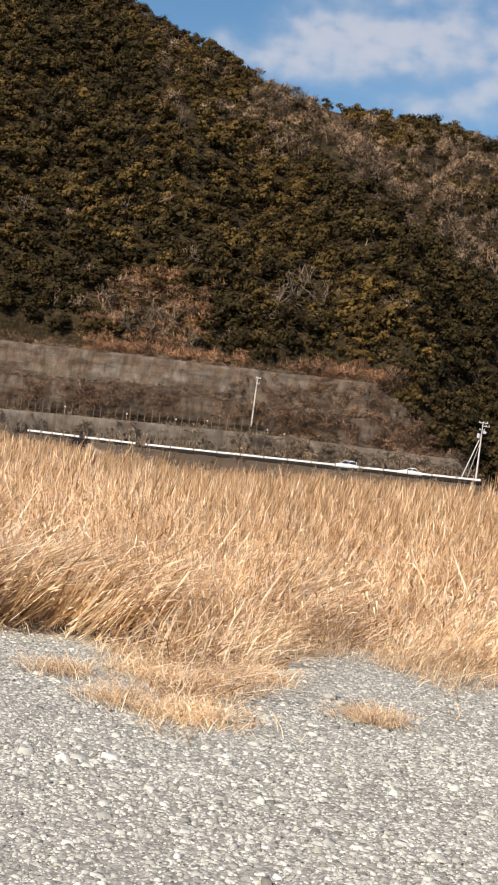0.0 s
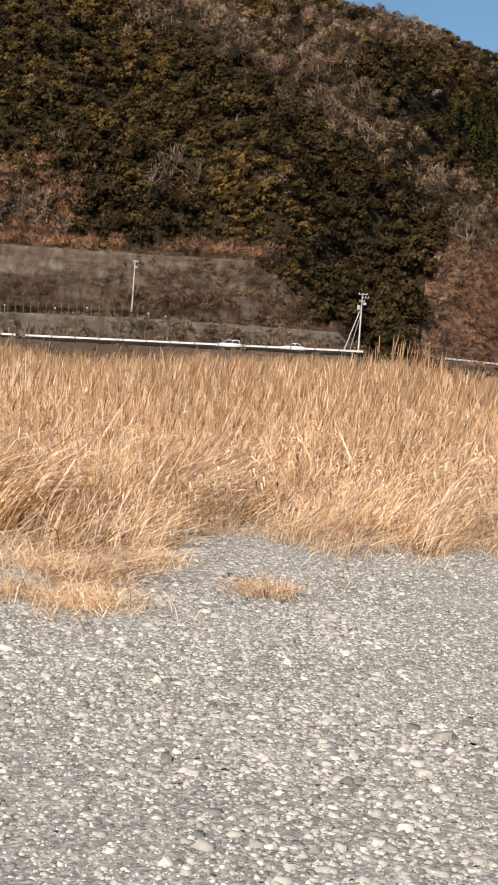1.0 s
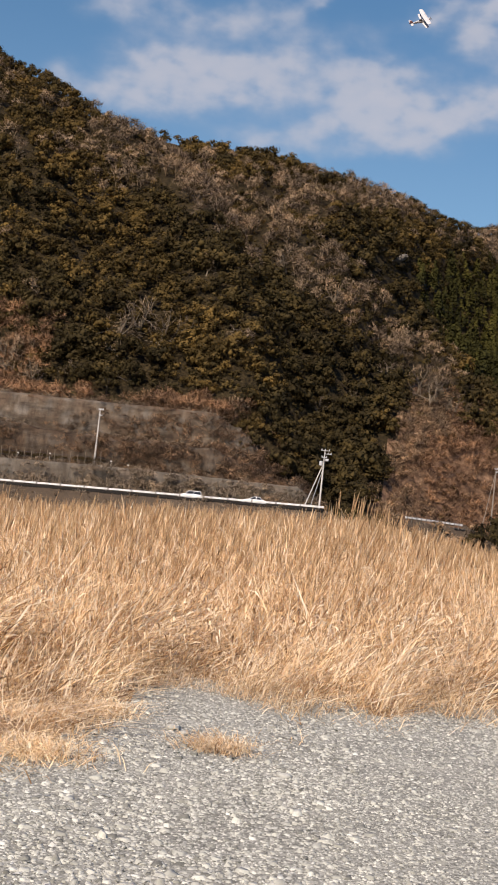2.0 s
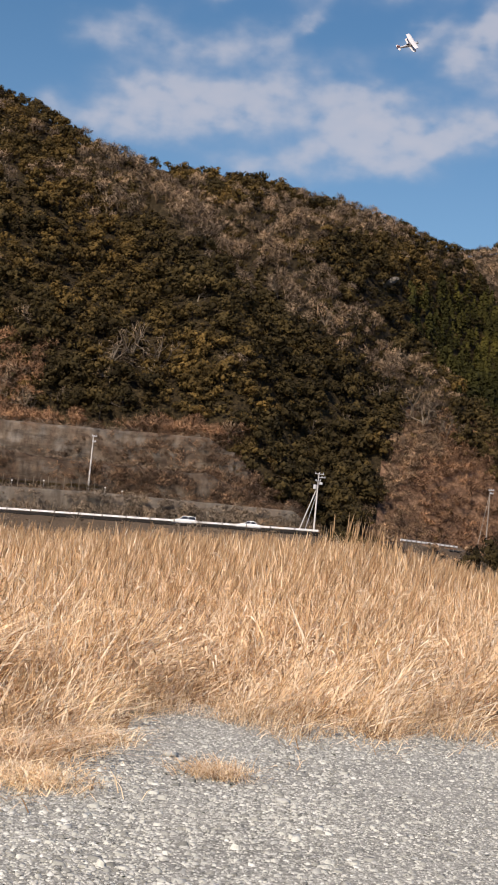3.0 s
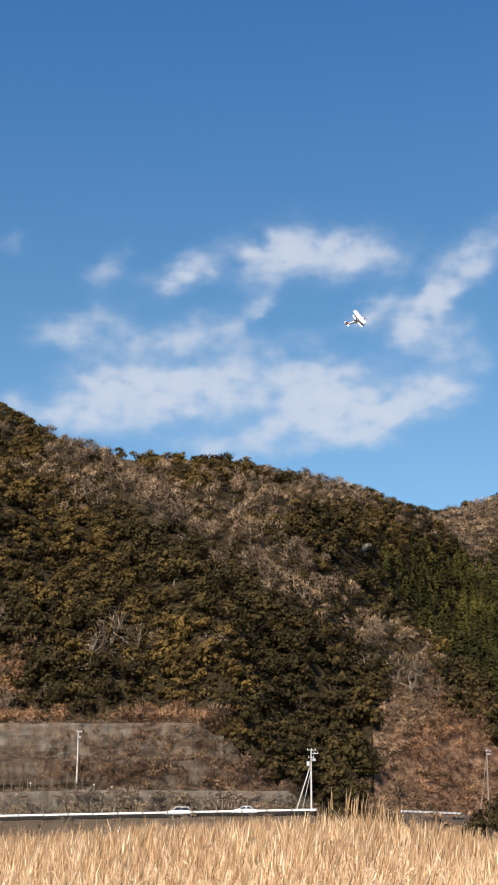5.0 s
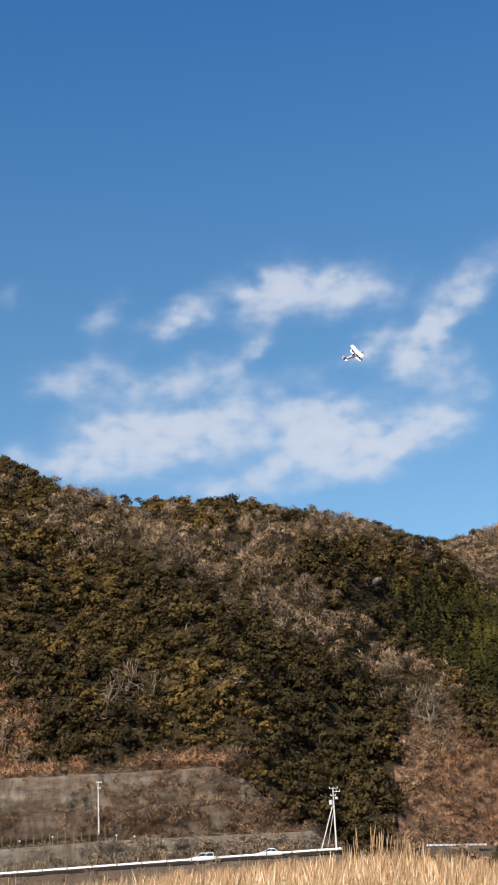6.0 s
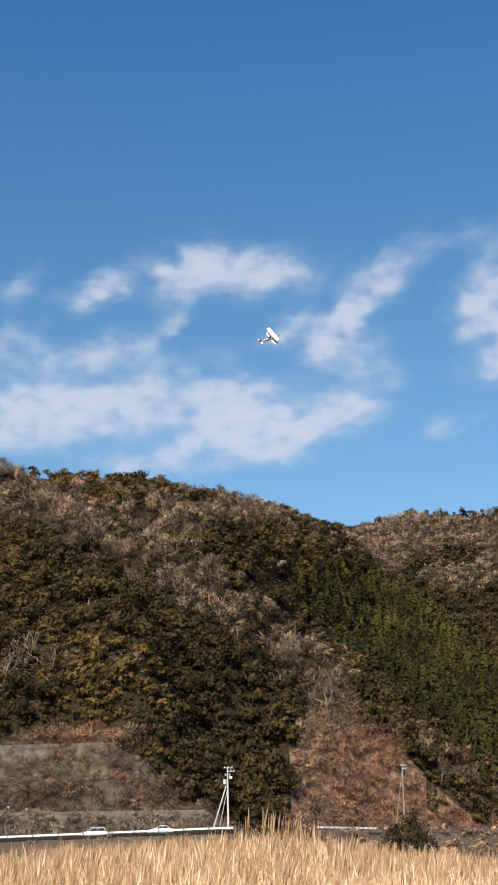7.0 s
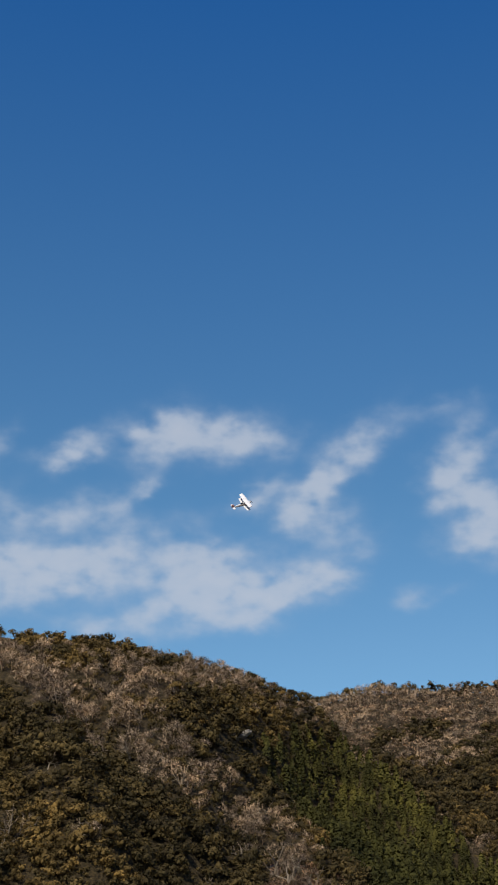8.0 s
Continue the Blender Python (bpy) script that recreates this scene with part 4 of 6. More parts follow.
def twig_haze(seed, n, R, H, w, puffs=9):
    """The rounded crown of a leafless tree: many fine twigs that spread outwards from its boughs."""
    rng = np.random.default_rng(seed)
    th, rr = rng.uniform(0, 2 * math.pi, puffs), R * 0.62 * np.sqrt(rng.uniform(0, 1, puffs))
    C = np.stack([rr * np.cos(th), rr * np.sin(th), H * (0.2 + 0.5 * (1 - 1.3 * (rr / R) ** 2) * rng.uniform(0.7, 1.0, puffs))], -1)
    pr = R * rng.uniform(0.3, 0.5, puffs)
    k = rng.integers(0, puffs, n)
    d = unit(rng.normal(size=(n, 3)) + np.array([0, 0, 0.7]))
    A = C[k] + d * (pr[k] * rng.uniform(0.15, 0.7, n))[:, None]
    B = C[k] + unit(d + 0.35 * rng.normal(size=d.shape)) * (pr[k] * rng.uniform(0.85, 1.3, n))[:, None]
    return ribbons(A, B, w, 0, rng)


def brush(seed, n, R, H, w=0.06, droop=0.3):
    """A tangle of dry stalks and vines."""
    rng = np.random.default_rng(seed)
    A = np.stack([R * rng.normal(size=n) * 0.5, R * rng.normal(size=n) * 0.5, np.zeros(n)], -1)
    A[:, 2] = H * rng.uniform(0, 0.65, n) * np.exp(-(A[:, 0] ** 2 + A[:, 1] ** 2) / R ** 2)
    d = unit(rng.normal(size=(n, 3)) * np.array([1, 1, 0.6]) + np.array([0, 0, 0.7]))
    B = A + d * (H * rng.uniform(0.3, 0.7, n))[:, None]
    C = B + unit(d + np.array([0, 0, -0.9]) + 0.5 * rng.normal(size=d.shape)) * (H * droop * rng.uniform(0.5, 1, n))[:, None]
    return join([ribbons(A, B, w, w * 0.8, rng), ribbons(B, C, w * 0.8, 0, rng)])


def strew(patterns, P, scale, rng, yaw=None, flat=None):
    """Many copies of the patterns at the places P, joined into one pair of arrays."""
    k = rng.integers(0, len(patterns), len(P))
    yaw = rng.uniform(0, 2 * math.pi, len(P)) if yaw is None else yaw
    Vs, Fs, Ns, o = [], [], [], 0
    for i, (v, f, *nrm) in enumerate(patterns):
        m = np.nonzero(k == i)[0]
        if not len(m):
            continue
        c, s = np.cos(yaw[m])[:, None], np.sin(yaw[m])[:, None]
        sc = scale[m][:, None]
        h = sc if flat is None else sc * flat[m][:, None]
        X = (v[None, :, 0] * c - v[None, :, 1] * s) * sc + P[m, 0:1]
        Y = (v[None, :, 0] * s + v[None, :, 1] * c) * sc + P[m, 1:2]
        Z = v[None, :, 2] * h + P[m, 2:3]
        V = np.stack([X, Y, Z], -1).reshape(-1, 3)
        F = (f[None] + (np.arange(len(m)) * len(v))[:, None, None]).reshape(-1, f.shape[1]) + o
        Vs.append(V), Fs.append(F)
        if nrm:
            q = nrm[0]
            Ns.append(np.stack([q[None, :, 0] * c - q[None, :, 1] * s, q[None, :, 0] * s + q[None, :, 1] * c, np.broadcast_to(q[None, :, 2], (len(m), len(v)))], -1).reshape(-1, 3))
        o += len(V)
    return (np.concatenate(Vs), np.concatenate(Fs)) + ((np.concatenate(Ns),) if Ns else ())


def massed(VF, centre):
    """Normals that point away from a plant's heart, so that its twigs shade as one mass."""
    return VF[0], VF[1], unit(VF[0] - np.array(centre))


def stuff(name, VF, mat, label, category):
    return tagged(arrays(name, VF[0], VF[1], mat, normals=VF[2] if len(VF) == 3 else None), label, category, kind="stuff")


# ---- the wood on the hill ----
EVERGREENS = [crown(100 + i, 290, 3.2, 5.2 + 0.35 * i, 0.29, 9 + i) for i in range(6)]
OLIVES = [crown(120 + i, 260, 2.8, 4.4 + 0.35 * i, 0.275, 8 + i) for i in range(5)]
CONIFERS = [conifer(140 + i, 120, 1.9, 5.6 + 0.35 * i, 0.46) for i in range(5)]
EVERGREENS_FAR = [crown(150 + i, 120, 3.2, 5.2 + 0.35 * i, 0.42, 8 + i) for i in range(4)]
BARES = [massed(join([bare(160 + i, 4.6 + 0.3 * i, 0.6, (5, 4, 3), 0.03), twig_haze(260 + i, 230, 2.6, 5.0 + 0.3 * i, 0.05)[:2]]), (0, 0, 1.5)) for i in range(6)]
BARES_FAR = [massed(twig_haze(270 + i, 140, 3.0, 5.4 + 0.3 * i, 0.075), (0, 0, 1.5)) for i in range(4)]
SCRUBS_FAR = [massed(twig_haze(280 + i, 34, 2.2, 2.8, 0.13, 5), (0, 0, -0.4)) for i in range(4)]
TWIGGY = [massed(bare(175 + i, 5.6, 0.4, (4, 3, 4), 0.026), (0, 0, 1)) for i in range(5)]
RUSTS = [massed(twig_haze(190 + i, 84, 1.6, 2.3, 0.042, 7), (0, 0, -0.3)) for i in range(5)]
BUSHES = [crown(195 + i, 36, 1.8, 2.3, 0.29, 4, 0.05) for i in range(5)]
FUZZ = [massed(twig_haze(205 + i, 250, 2.4, 3.4, 0.042, 10), (0, 0, -0.2)) for i in range(4)]
SOFT = [massed(twig_haze(212 + i, 120, 1.7, 2.2, 0.042, 7), (0, 0, -0.3)) for i in range(5)]
BRUSHES = [massed(brush(180 + i, 44, 1.7, 1.8, 0.03), (0, 0, -0.6)) for i in range(8)]


def grid_points(x0, x1, y0, y1, step, seed):
    rng = np.random.default_rng(seed)
    X, Y = np.meshgrid(np.arange(x0, x1, step), np.arange(y0, y1, step))
    X, Y = X.ravel() + rng.uniform(-0.48, 0.48, X.size) * step, Y.ravel() + rng.uniform(-0.48, 0.48, Y.size) * step
    return X, Y, rng


def build_wood():
    X, Y, rng = grid_points(-205, 150, 250, 520, 3.85, 31)
    Z = land(X, Y)
    d, az = np.hypot(X, Y), np.degrees(np.arctan2(X, Y))
    rise = land(X, Y + 2) - Z
    on_wall = (X < -17) & (Y < 273)
    ok = (rise > np.where((az > 0.5) & (d < 486), -9, -1.0)) & (d < lerp(az, RIDGE) + 9 + 40 * np.clip(az - 3.5, 0, 1)) & (Z > 4.9) & (az > -24) & (az < 15) & ~on_wall & ~slip(X, Y)
    edge = lerp(X, ROAD_Y)
    ok &= Y > edge + 10
    X, Y, Z, d, az = X[ok], Y[ok], Z[ok], d[ok], az[ok]
    el = np.degrees(np.arctan2(Z - EYE, d)) + 0.45          # the middle of a crown, as an angle
    behind = np.interp(az, [math.degrees(math.atan2(q[0], q[1])) for q in SPUR[2:]] + [16], [math.hypot(q[0], q[1]) for q in SPUR[2:]] + [300]) + 12
    left = np.interp(el, [2.5, 4.4, 5.9, 7.9, 9.2, 10.3], [8.0, 7.0, 5.9, 4.3, 3.0, 2.1]) + 0.25 * vnoise(X / 7, Y / 7, 17)
    cedar = (d > behind) & (az > left) & (d < 484) & (el < lerp(az, [(2, 10.2), (3.75, 10.75), (5.6, 10.9), (6.9, 10.6), (8.2, 9.3), (10.4, 7.5), (12.1, 6.0), (16, 3)]))

    def near(line, width):
        """How close a crown lies to a strip of the hillside, given as bearings and angles."""
        best = np.full(len(X), 1e9)
        for (a0, e0), (a1, e1) in zip(line, line[1:]):
            u = np.clip(((az - a0) * (a1 - a0) + (el - e0) * (e1 - e0)) / ((a1 - a0) ** 2 + (e1 - e0) ** 2), 0, 1)
            best = np.minimum(best, np.hypot(az - a0 - u * (a1 - a0), el - e0 - u * (e1 - e0)))
        return np.exp(-(best / width) ** 2)
    n1, n2 = vnoise(X / 26, Y / 26, 11), vnoise(X / 9, Y / 9, 12)
    pale_strip = near([(-9.5, 14.2), (-7.0, 12.9), (-4.1, 11.4), (-2.6, 10.6), (-0.7, 9.6), (1.4, 8.5), (3.1, 7.3), (4.1, 6.1), (4.7, 4.8)], 1.0)
    pale_brow = near([(-3.5, 12.9), (-1.5, 13.3), (0.3, 13.1), (2.1, 13.1), (3.5, 12.4), (5.4, 12.1)], 0.75)
    pale_foot = np.maximum(near([(3.2, 7.6), (4.4, 6.6), (5.1, 5.8)], 0.75), near([(-16.2, 6.0), (-13.4, 6.0)], 0.9))
    pale_gap = near([(-4.9, 8.4), (-3.4, 7.2), (-2.4, 6.0)], 0.55)
    mixed = near([(-14, 15.0), (-9.5, 13.0), (-6, 13.6), (-1, 11.8)], 1.6)
    dark = np.maximum.reduce([near([(-7.8, 12.3), (-6.1, 11.4), (-4.4, 9.9)], 0.7), near([(-3.8, 8.8), (-2.0, 8.2), (0.0, 7.5), (1.0, 5.8), (-1.2, 4.9), (0, 3.0)], 1.25),
                              near([(0.1, 12.1), (0.9, 11.4), (1.5, 10.6), (2.6, 9.6), (3.4, 9.1)], 0.75), near([(-18.5, 7.7), (-16.9, 7.1), (-18.1, 4.9)], 0.9), near([(-12.6, 8.8), (-10.7, 6.8), (-10.5, 5.0)], 0.8),
                              near([(5.7, 6.1), (7.0, 4.4), (8.0, 2.6)], 0.45)])
    gold = near([(-13, 13.4), (-9.5, 11.5), (-7.5, 9.5), (-5.8, 7.7), (-3.6, 5.9), (-3.0, 4.9)], 1.15)
    top = np.exp(-((d - lerp(az, RIDGE)) / 8) ** 2)
    low_right = near([(7.4, 4.4), (9, 2.9), (13, 2.4)], 1.1)
    leafless = 0.55 * low_right - 0.3 + 1.2 * pale_strip + 0.95 * pale_brow + 0.7 * pale_gap + 1.0 * pale_foot + 0.4 * mixed - 0.55 * top - 0.95 * dark - 0.35 * gold + 0.28 * n1 + 0.5 * n2 + rng.uniform(-0.3, 0.3, len(X))
    olive = 0.12 + 0.8 * low_right + 0.7 * gold + 0.3 * mixed - 1.0 * dark - 0.4 * top + 0.4 * vnoise(X / 22, Y / 22, 13) + 0.35 * n2 + rng.uniform(-0.2, 0.2, len(X))
    bald = (cedar & (az > 6.2) & (off_line(X, Y, CEDAR) < 7)) | ((np.abs(az - 1.95) < 0.8) & (el > 9.95) & (el < 11.0))      # open grass along the brow, and bare rock
    kind = np.where(bald, 9, np.where(cedar, 3, np.where(leafless > 0.2, 2, np.where(olive > 0.15, 1, 0))))
    P = np.stack([X, Y, Z - 0.4], -1)
    sc = rng.uniform(0.75, 1.35, len(X))
    sc = sc * (1 - 0.36 * top)
    sc = np.where(kind == 2, sc * (1 - 0.3 * np.exp(-(off_line(X, Y, SPUR) / 14) ** 2)), sc)
    for k, pats, name, mat, label in ((0, EVERGREENS, "evergreen_wood", M_EVERGREEN, "dark evergreen broadleaf wood covering the hillside"), (1, OLIVES, "olive_wood", M_OLIVE, "olive-brown wood on the hillside"),
                                      (2, BARES, "leafless_wood", M_TWIG, "grey-brown leafless winter trees on the hillside"), (3, CONIFERS, "conifer_plantation", M_CEDAR, "dense dark green conifer plantation on a slope")):
        m = kind == k
        VF = strew(pats, P[m], sc[m], rng)
        stuff(name, VF, mat, label, "forest")
    # the plantation is planted close
    X4, Y4, _ = grid_points(10, 130, 300, 490, 3.0, 38)
    a4, Z4 = np.degrees(np.arctan2(X4, Y4)), land(X4, Y4)
    c = kind == 3
    cell = {(int(a // 5), int(b // 5)) for a, b in zip(X[c], Y[c])}
    tree_near = np.array([(int(a // 5), int(b // 5)) in cell for a, b in zip(X4, Y4)])
    tree_near &= (off_line(X4, Y4, CEDAR) > 7) | (a4 < 6.2)
    stuff("close_conifers", strew(CONIFERS, np.stack([X4, Y4, Z4 - 0.4], -1)[tree_near], rng.uniform(0.75, 1.05, int(tree_near.sum())), rng), M_CEDAR, "dense young conifers planted in rows", "forest")
    # an undergrowth of low bushes between the trees
    q = np.concatenate([np.nonzero(kind == 2)[0], rng.permutation(np.nonzero(kind < 2)[0])[:800]])
    X2, Y2, _ = grid_points(8, 60, 264, 325, 4.2, 35)
    on = slip(X2, Y2) & (vnoise(X2 / 6, Y2 / 6, 36) > 0.05) & (Y2 > lerp(X2, ROAD_Y) + 9)
    Q = np.concatenate([P[q] + np.array([1.2, -1.5, 0.1]), np.stack([X2[on], Y2[on], land(X2, Y2)[on] - 0.2], -1)])
    VF = strew(RUSTS, Q, rng.uniform(0.8, 1.5, len(Q)), rng)
    stuff("hill_undergrowth", VF, M_OLIVE, "brown low undergrowth between the trees", "undergrowth")
    # small bushes that cling to the steep faces and fill the gaps
    X3, Y3, _ = grid_points(-190, 110, 256, 480, 2.3, 37)
    Z3 = land(X3, Y3)
    sx, sy = (land(X3 + 1, Y3) - Z3), (land(X3, Y3 + 1) - Z3)
    a3 = np.degrees(np.arctan2(X3, Y3))
    steep = (np.hypot(sx, sy) > 0.85) | (rng.uniform(0, 1, len(X3)) < 0.22)
    ok = steep & (Z3 > 5) & (sy > -1.2) & (a3 > -23) & (a3 < 13) & ~((X3 < -9) & (Y3 < 274)) & ~slip(X3, Y3) & (Y3 > lerp(X3, ROAD_Y) + 9)
    Q = np.stack([X3[ok], Y3[ok], Z3[ok] - 0.3], -1)
    VF = strew(BUSHES, Q, rng.uniform(0.8, 1.5, len(Q)), rng)
    stuff("hill_bushes", VF, M_EVERGREEN, "dark low bushes on the steep hillside", "bushes")
    # the second ridge, farther off
    X, Y, rng = grid_points(10, 240, 500, 660, 3.9, 39)
    Z, az = land(X, Y), np.degrees(np.arctan2(X, Y))
    ok = (land(X, Y + 3) - Z > -0.8) & (Z > 60) & (az > 2.5) & (az < 16)
    Q = np.stack([X[ok], Y[ok], Z[ok] - 0.4], -1)
    stuff("far_scrub", strew(SCRUBS_FAR, Q, rng.uniform(0.8, 1.5, len(Q)), rng), M_DRY, "brown scrub between the trees of the far ridge", "scrub")
    X, Y, rng = grid_points(-30, 300, 500, 660, 5.0, 33)
    Z = land(X, Y)
    az = np.degrees(np.arctan2(X, Y))
    ok = (land(X, Y + 3) - Z > -0.8) & (Z > 60) & (az > 1) & (az < 18)
    X, Y, Z = X[ok], Y[ok], Z[ok]
    P = np.stack([X, Y, Z - 0.5], -1)
    pick = 0.35 + 0.8 * vnoise(X / 22, Y / 22, 15) + 0.6 * vnoise(X / 9, Y / 9, 16) - 1.9 * np.exp(-(off_line(X, Y, BACK) / 9) ** 2)
    for m, pats, name, mat, label in ((pick > -0.1, BARES_FAR, "far_leafless_wood", M_TWIG, "pale leafless trees on the far ridge"), (pick <= -0.1, EVERGREENS_FAR, "far_evergreen_wood", M_EVERGREEN, "dark evergreen trees on the far ridge")):
        VF = strew(pats, P[m], rng.uniform(0.8, 1.5, int(m.sum())), rng)
        stuff(name, VF, mat, label, "forest")


build_wood()


def build_scrub():
    """Withered vines and dry grass on the terraces, the open slope and the levee."""
    rng = np.random.default_rng(41)
    pts = []
    # open slope beyond the bend
    X, Y, _ = grid_points(5, 62, 262, 350, 1.0, 42)
    ok = slip(X, Y) & (Y > lerp(X, ROAD_Y) + 9)
    P = np.stack([X[ok], Y[ok], land(X, Y)[ok] - 0.25], -1)
    X, Y, _ = grid_points(26, 62, 284, 326, 1.5, 47)
    ok = ~slip(X, Y) & (Y > lerp(X, ROAD_Y) + 8) & (np.hypot(X, Y) < 328) & (vnoise(X / 5, Y / 5, 48) > -0.3)
    P = np.concatenate([P, np.stack([X[ok], Y[ok], land(X, Y)[ok] - 0.25], -1)])
    lump = rng.uniform(0, 1, len(P)) < 0.3
    size = rng.uniform(0.6, 1.2, len(P))
    # bushes above the walls
    x = np.concatenate([rng.normal(-63, 7, 90), rng.normal(-27, 5, 70)])
    y = rng.uniform(262.0, 273, len(x))
    x, y = np.concatenate([x, rng.uniform(-78, -56, 110)]), np.concatenate([y, rng.uniform(273, 289, 110)])
    P2 = np.stack([x, y, np.maximum(20.1, land(x, y)) - 0.3], -1)
    tan = np.degrees(np.arctan2(P[:, 0], P[:, 1])) < 4.7 + 1.2 * vnoise(P[:, 0] / 6, P[:, 1] / 6, 49)
    size = np.where(lump, size * 1.35, size)
    P, size, lump, Pt, st, lt = P[~tan], size[~tan], lump[~tan], P[tan], size[tan], lump[tan]
    VF = join([strew(BRUSHES, Pt[~lt], st[~lt], rng), strew(SOFT, Pt[lt], st[lt], rng)])
    stuff("dry_slope_scrub", VF, M_DRY, "tan dry scrub over the open slope", "scrub")
    VF = join([strew(BRUSHES, P[~lump], size[~lump], rng), strew(SOFT, P[lump], size[lump], rng), strew(BRUSHES, P2, rng.uniform(0.8, 1.3, len(P2)), rng),
                 strew(FUZZ, P2, rng.uniform(0.7, 1.35, len(P2)), rng)])
    stuff("withered_vines", VF, M_RUST, "red-brown withered vines over the open slope", "vines")
    # the end of the terraces
    X, Y, _ = grid_points(-22, 2, 248, 272, 1.1, 43)
    Z = np.maximum(land(X, Y), np.where((Y > 252 + 2.3) & (X < -8), lerp(X, MID_TOP), np.where((Y > 248.5) & (X < -2), lerp(X, LOW_TOP), 0)))
    ok = (Z > 7.0) & (Z < 21) & (vnoise(X / 4, Y / 4, 44) > -0.45)
    pts.append(np.stack([X[ok], Y[ok], Z[ok] - 0.3], -1))
    # hanging over the middle wall
    n = 650
    x = rng.uniform(-105, -9, n)
    keep = (vnoise(x / 7, 0 * x, 45) + np.where(x < -46, 0.55, -0.05)) > 0.0
    x = x[keep]
    u = rng.uniform(0.05, 1.0, len(x))
    zt = lerp(x, MID_TOP)
    pts.append(np.stack([x, 251.4 + 2.5 * u - 0.3, 5.2 + (zt - 5.2) * u - 0.6], -1))
    # hanging over the upper wall
    n = 420
    x = rng.uniform(-100, -10, n)
    u = rng.uniform(0.0, 1.0, n)
    keep = vnoise(x / 5, u * 3, 46) + lerp(x, [(-100, -0.35), (-45, -0.3), (-30, 0.15), (-10, 0.6)]) > 0.05
    x, u = x[keep], u[keep]
    pts.append(np.stack([x, 258.4 + 2.2 * u - 0.2, 11.2 + (lerp(x, HIGH_TOP) - 11.2) * u - 0.6], -1))
    # along the top of the upper wall
    n = 200
    x = rng.uniform(-105, -17, n)
    pts.append(np.stack([x, rng.uniform(262, 274, n), 20.2 + rng.uniform(-0.3, 0.4, n)], -1))
    P = np.concatenate(pts)
    size = rng.uniform(0.5, 1.1, len(P))
    lump = rng.uniform(0, 1, len(P)) < 0.3
    # rust-brown shrubs grow over the end of both walls
    n = 520
    x = rng.uniform(-43, -7, n)
    u = rng.uniform(0, 1, n)
    up = u > 0.5
    v = np.where(up, u * 2 - 1, u * 2)
    keep = (vnoise(x / 5, u * 4, 50) + lerp(x, [(-43, -0.2), (-39, 0.45), (-34, 0.1), (-30, -0.3), (-21, -0.25), (-16, 0.5), (-7, 0.8)]) + np.where(up, -0.05, 0.12)) > 0.1
    x, v, up = x[keep], v[keep], up[keep]
    R = np.stack([x, np.where(up, 258.2 + 2.2 * v, 251.2 + 2.5 * v), np.where(up, 11.0 + (lerp(x, HIGH_TOP) - 11.0) * v, 5.4 + (lerp(x, MID_TOP) - 5.4) * v) - 0.6], -1)
    red = P[:, 0] > -19
    VF = join([strew(BRUSHES, P[~lump & ~red], size[~lump & ~red], rng), strew(RUSTS, P[lump & ~red], size[lump & ~red] * 0.9, rng)])
    stuff("terrace_vines", VF, M_TERRACE, "dry tan vines hanging over the terrace walls", "vines")
    VF = join([strew(BRUSHES, P[~lump & red], size[~lump & red], rng), strew(RUSTS, P[lump & red], size[lump & red] * 1.2, rng), strew(RUSTS, R[::2], rng.uniform(0.5, 1.1, len(R[::2])), rng),
                 strew(BRUSHES, R[1::2], rng.uniform(0.5, 1.0, len(R[1::2])), rng)])
    stuff("terrace_shrubs", VF, M_TERRACE, "rust-brown withered shrubs over the end of the terraces", "shrubs")
    # pale grass along the lip of the middle terrace
    n = 300
    x = rng.uniform(-105, -18, n)
    VF = strew(RUSTS, np.stack([x, 254.2 + rng.uniform(0, 0.8, n), lerp(x, MID_TOP) + 0.5 * vnoise(x * 0.35, np.full(n, 7.4), 22) - 0.1], -1), rng.uniform(0.25, 0.55, n), rng)
    stuff("terrace_grass", VF, M_TWIG, "pale dry grass along the terrace edge", "grass")
    # dark bushes added along the middle wall's foot, standing in for its shaded gap
    n = 190
    x = np.where(rng.uniform(0, 1, n) < 0.75, rng.uniform(-66, -38, n), rng.uniform(-92, -38, n))
    VF = strew(RUSTS, np.stack([x, rng.uniform(250.2, 251.3, n), lerp(x, LOW_TOP) + rng.uniform(0.0, 0.5, n)], -1), rng.uniform(0.35, 0.6, n), rng)
    stuff("terrace_shade_bushes", VF, M_EVERGREEN, "dark low bushes added for the shade at the foot of the middle wall", "shrubs")
    # grey scrub on terraces, wall tops and the levee
    n = 520
    x = rng.uniform(-105, -3, n)
    tier = rng.integers(0, 3, n)
    y = np.where(tier == 0, rng.uniform(248.2, 251, n), np.where(tier == 1, rng.uniform(254.6, 258, n), rng.uniform(261.5, 266, n)))
    z = np.where(tier == 0, lerp(x, LOW_TOP), np.where(tier == 1, lerp(x, MID_TOP), lerp(x, HIGH_TOP)))
    lowrow = rng.uniform(0, 1, n) < 0.5
    y = np.where((tier == 0) & lowrow, rng.uniform(246.2, 246.9, n), y)
    z = np.where((tier == 0) & lowrow, road_z(x), z)
    ok = ((tier == 0) | ((tier == 1) & (x < -10)) | ((tier == 2) & (x < -19)))
    P = np.stack([x, y, z - 0.1], -1)[ok]
    VF = join([strew(BRUSHES, P[::2], rng.uniform(0.35, 0.9, len(P[::2])), rng), strew(BRUSHES, P[1::2], rng.uniform(0.3, 0.6, len(P[1::2])), rng)])
    x = np.concatenate([-0.3 - 62 * rng.uniform(0, 1, 170) ** 1.8, rng.uniform(-100, -1, 260)])
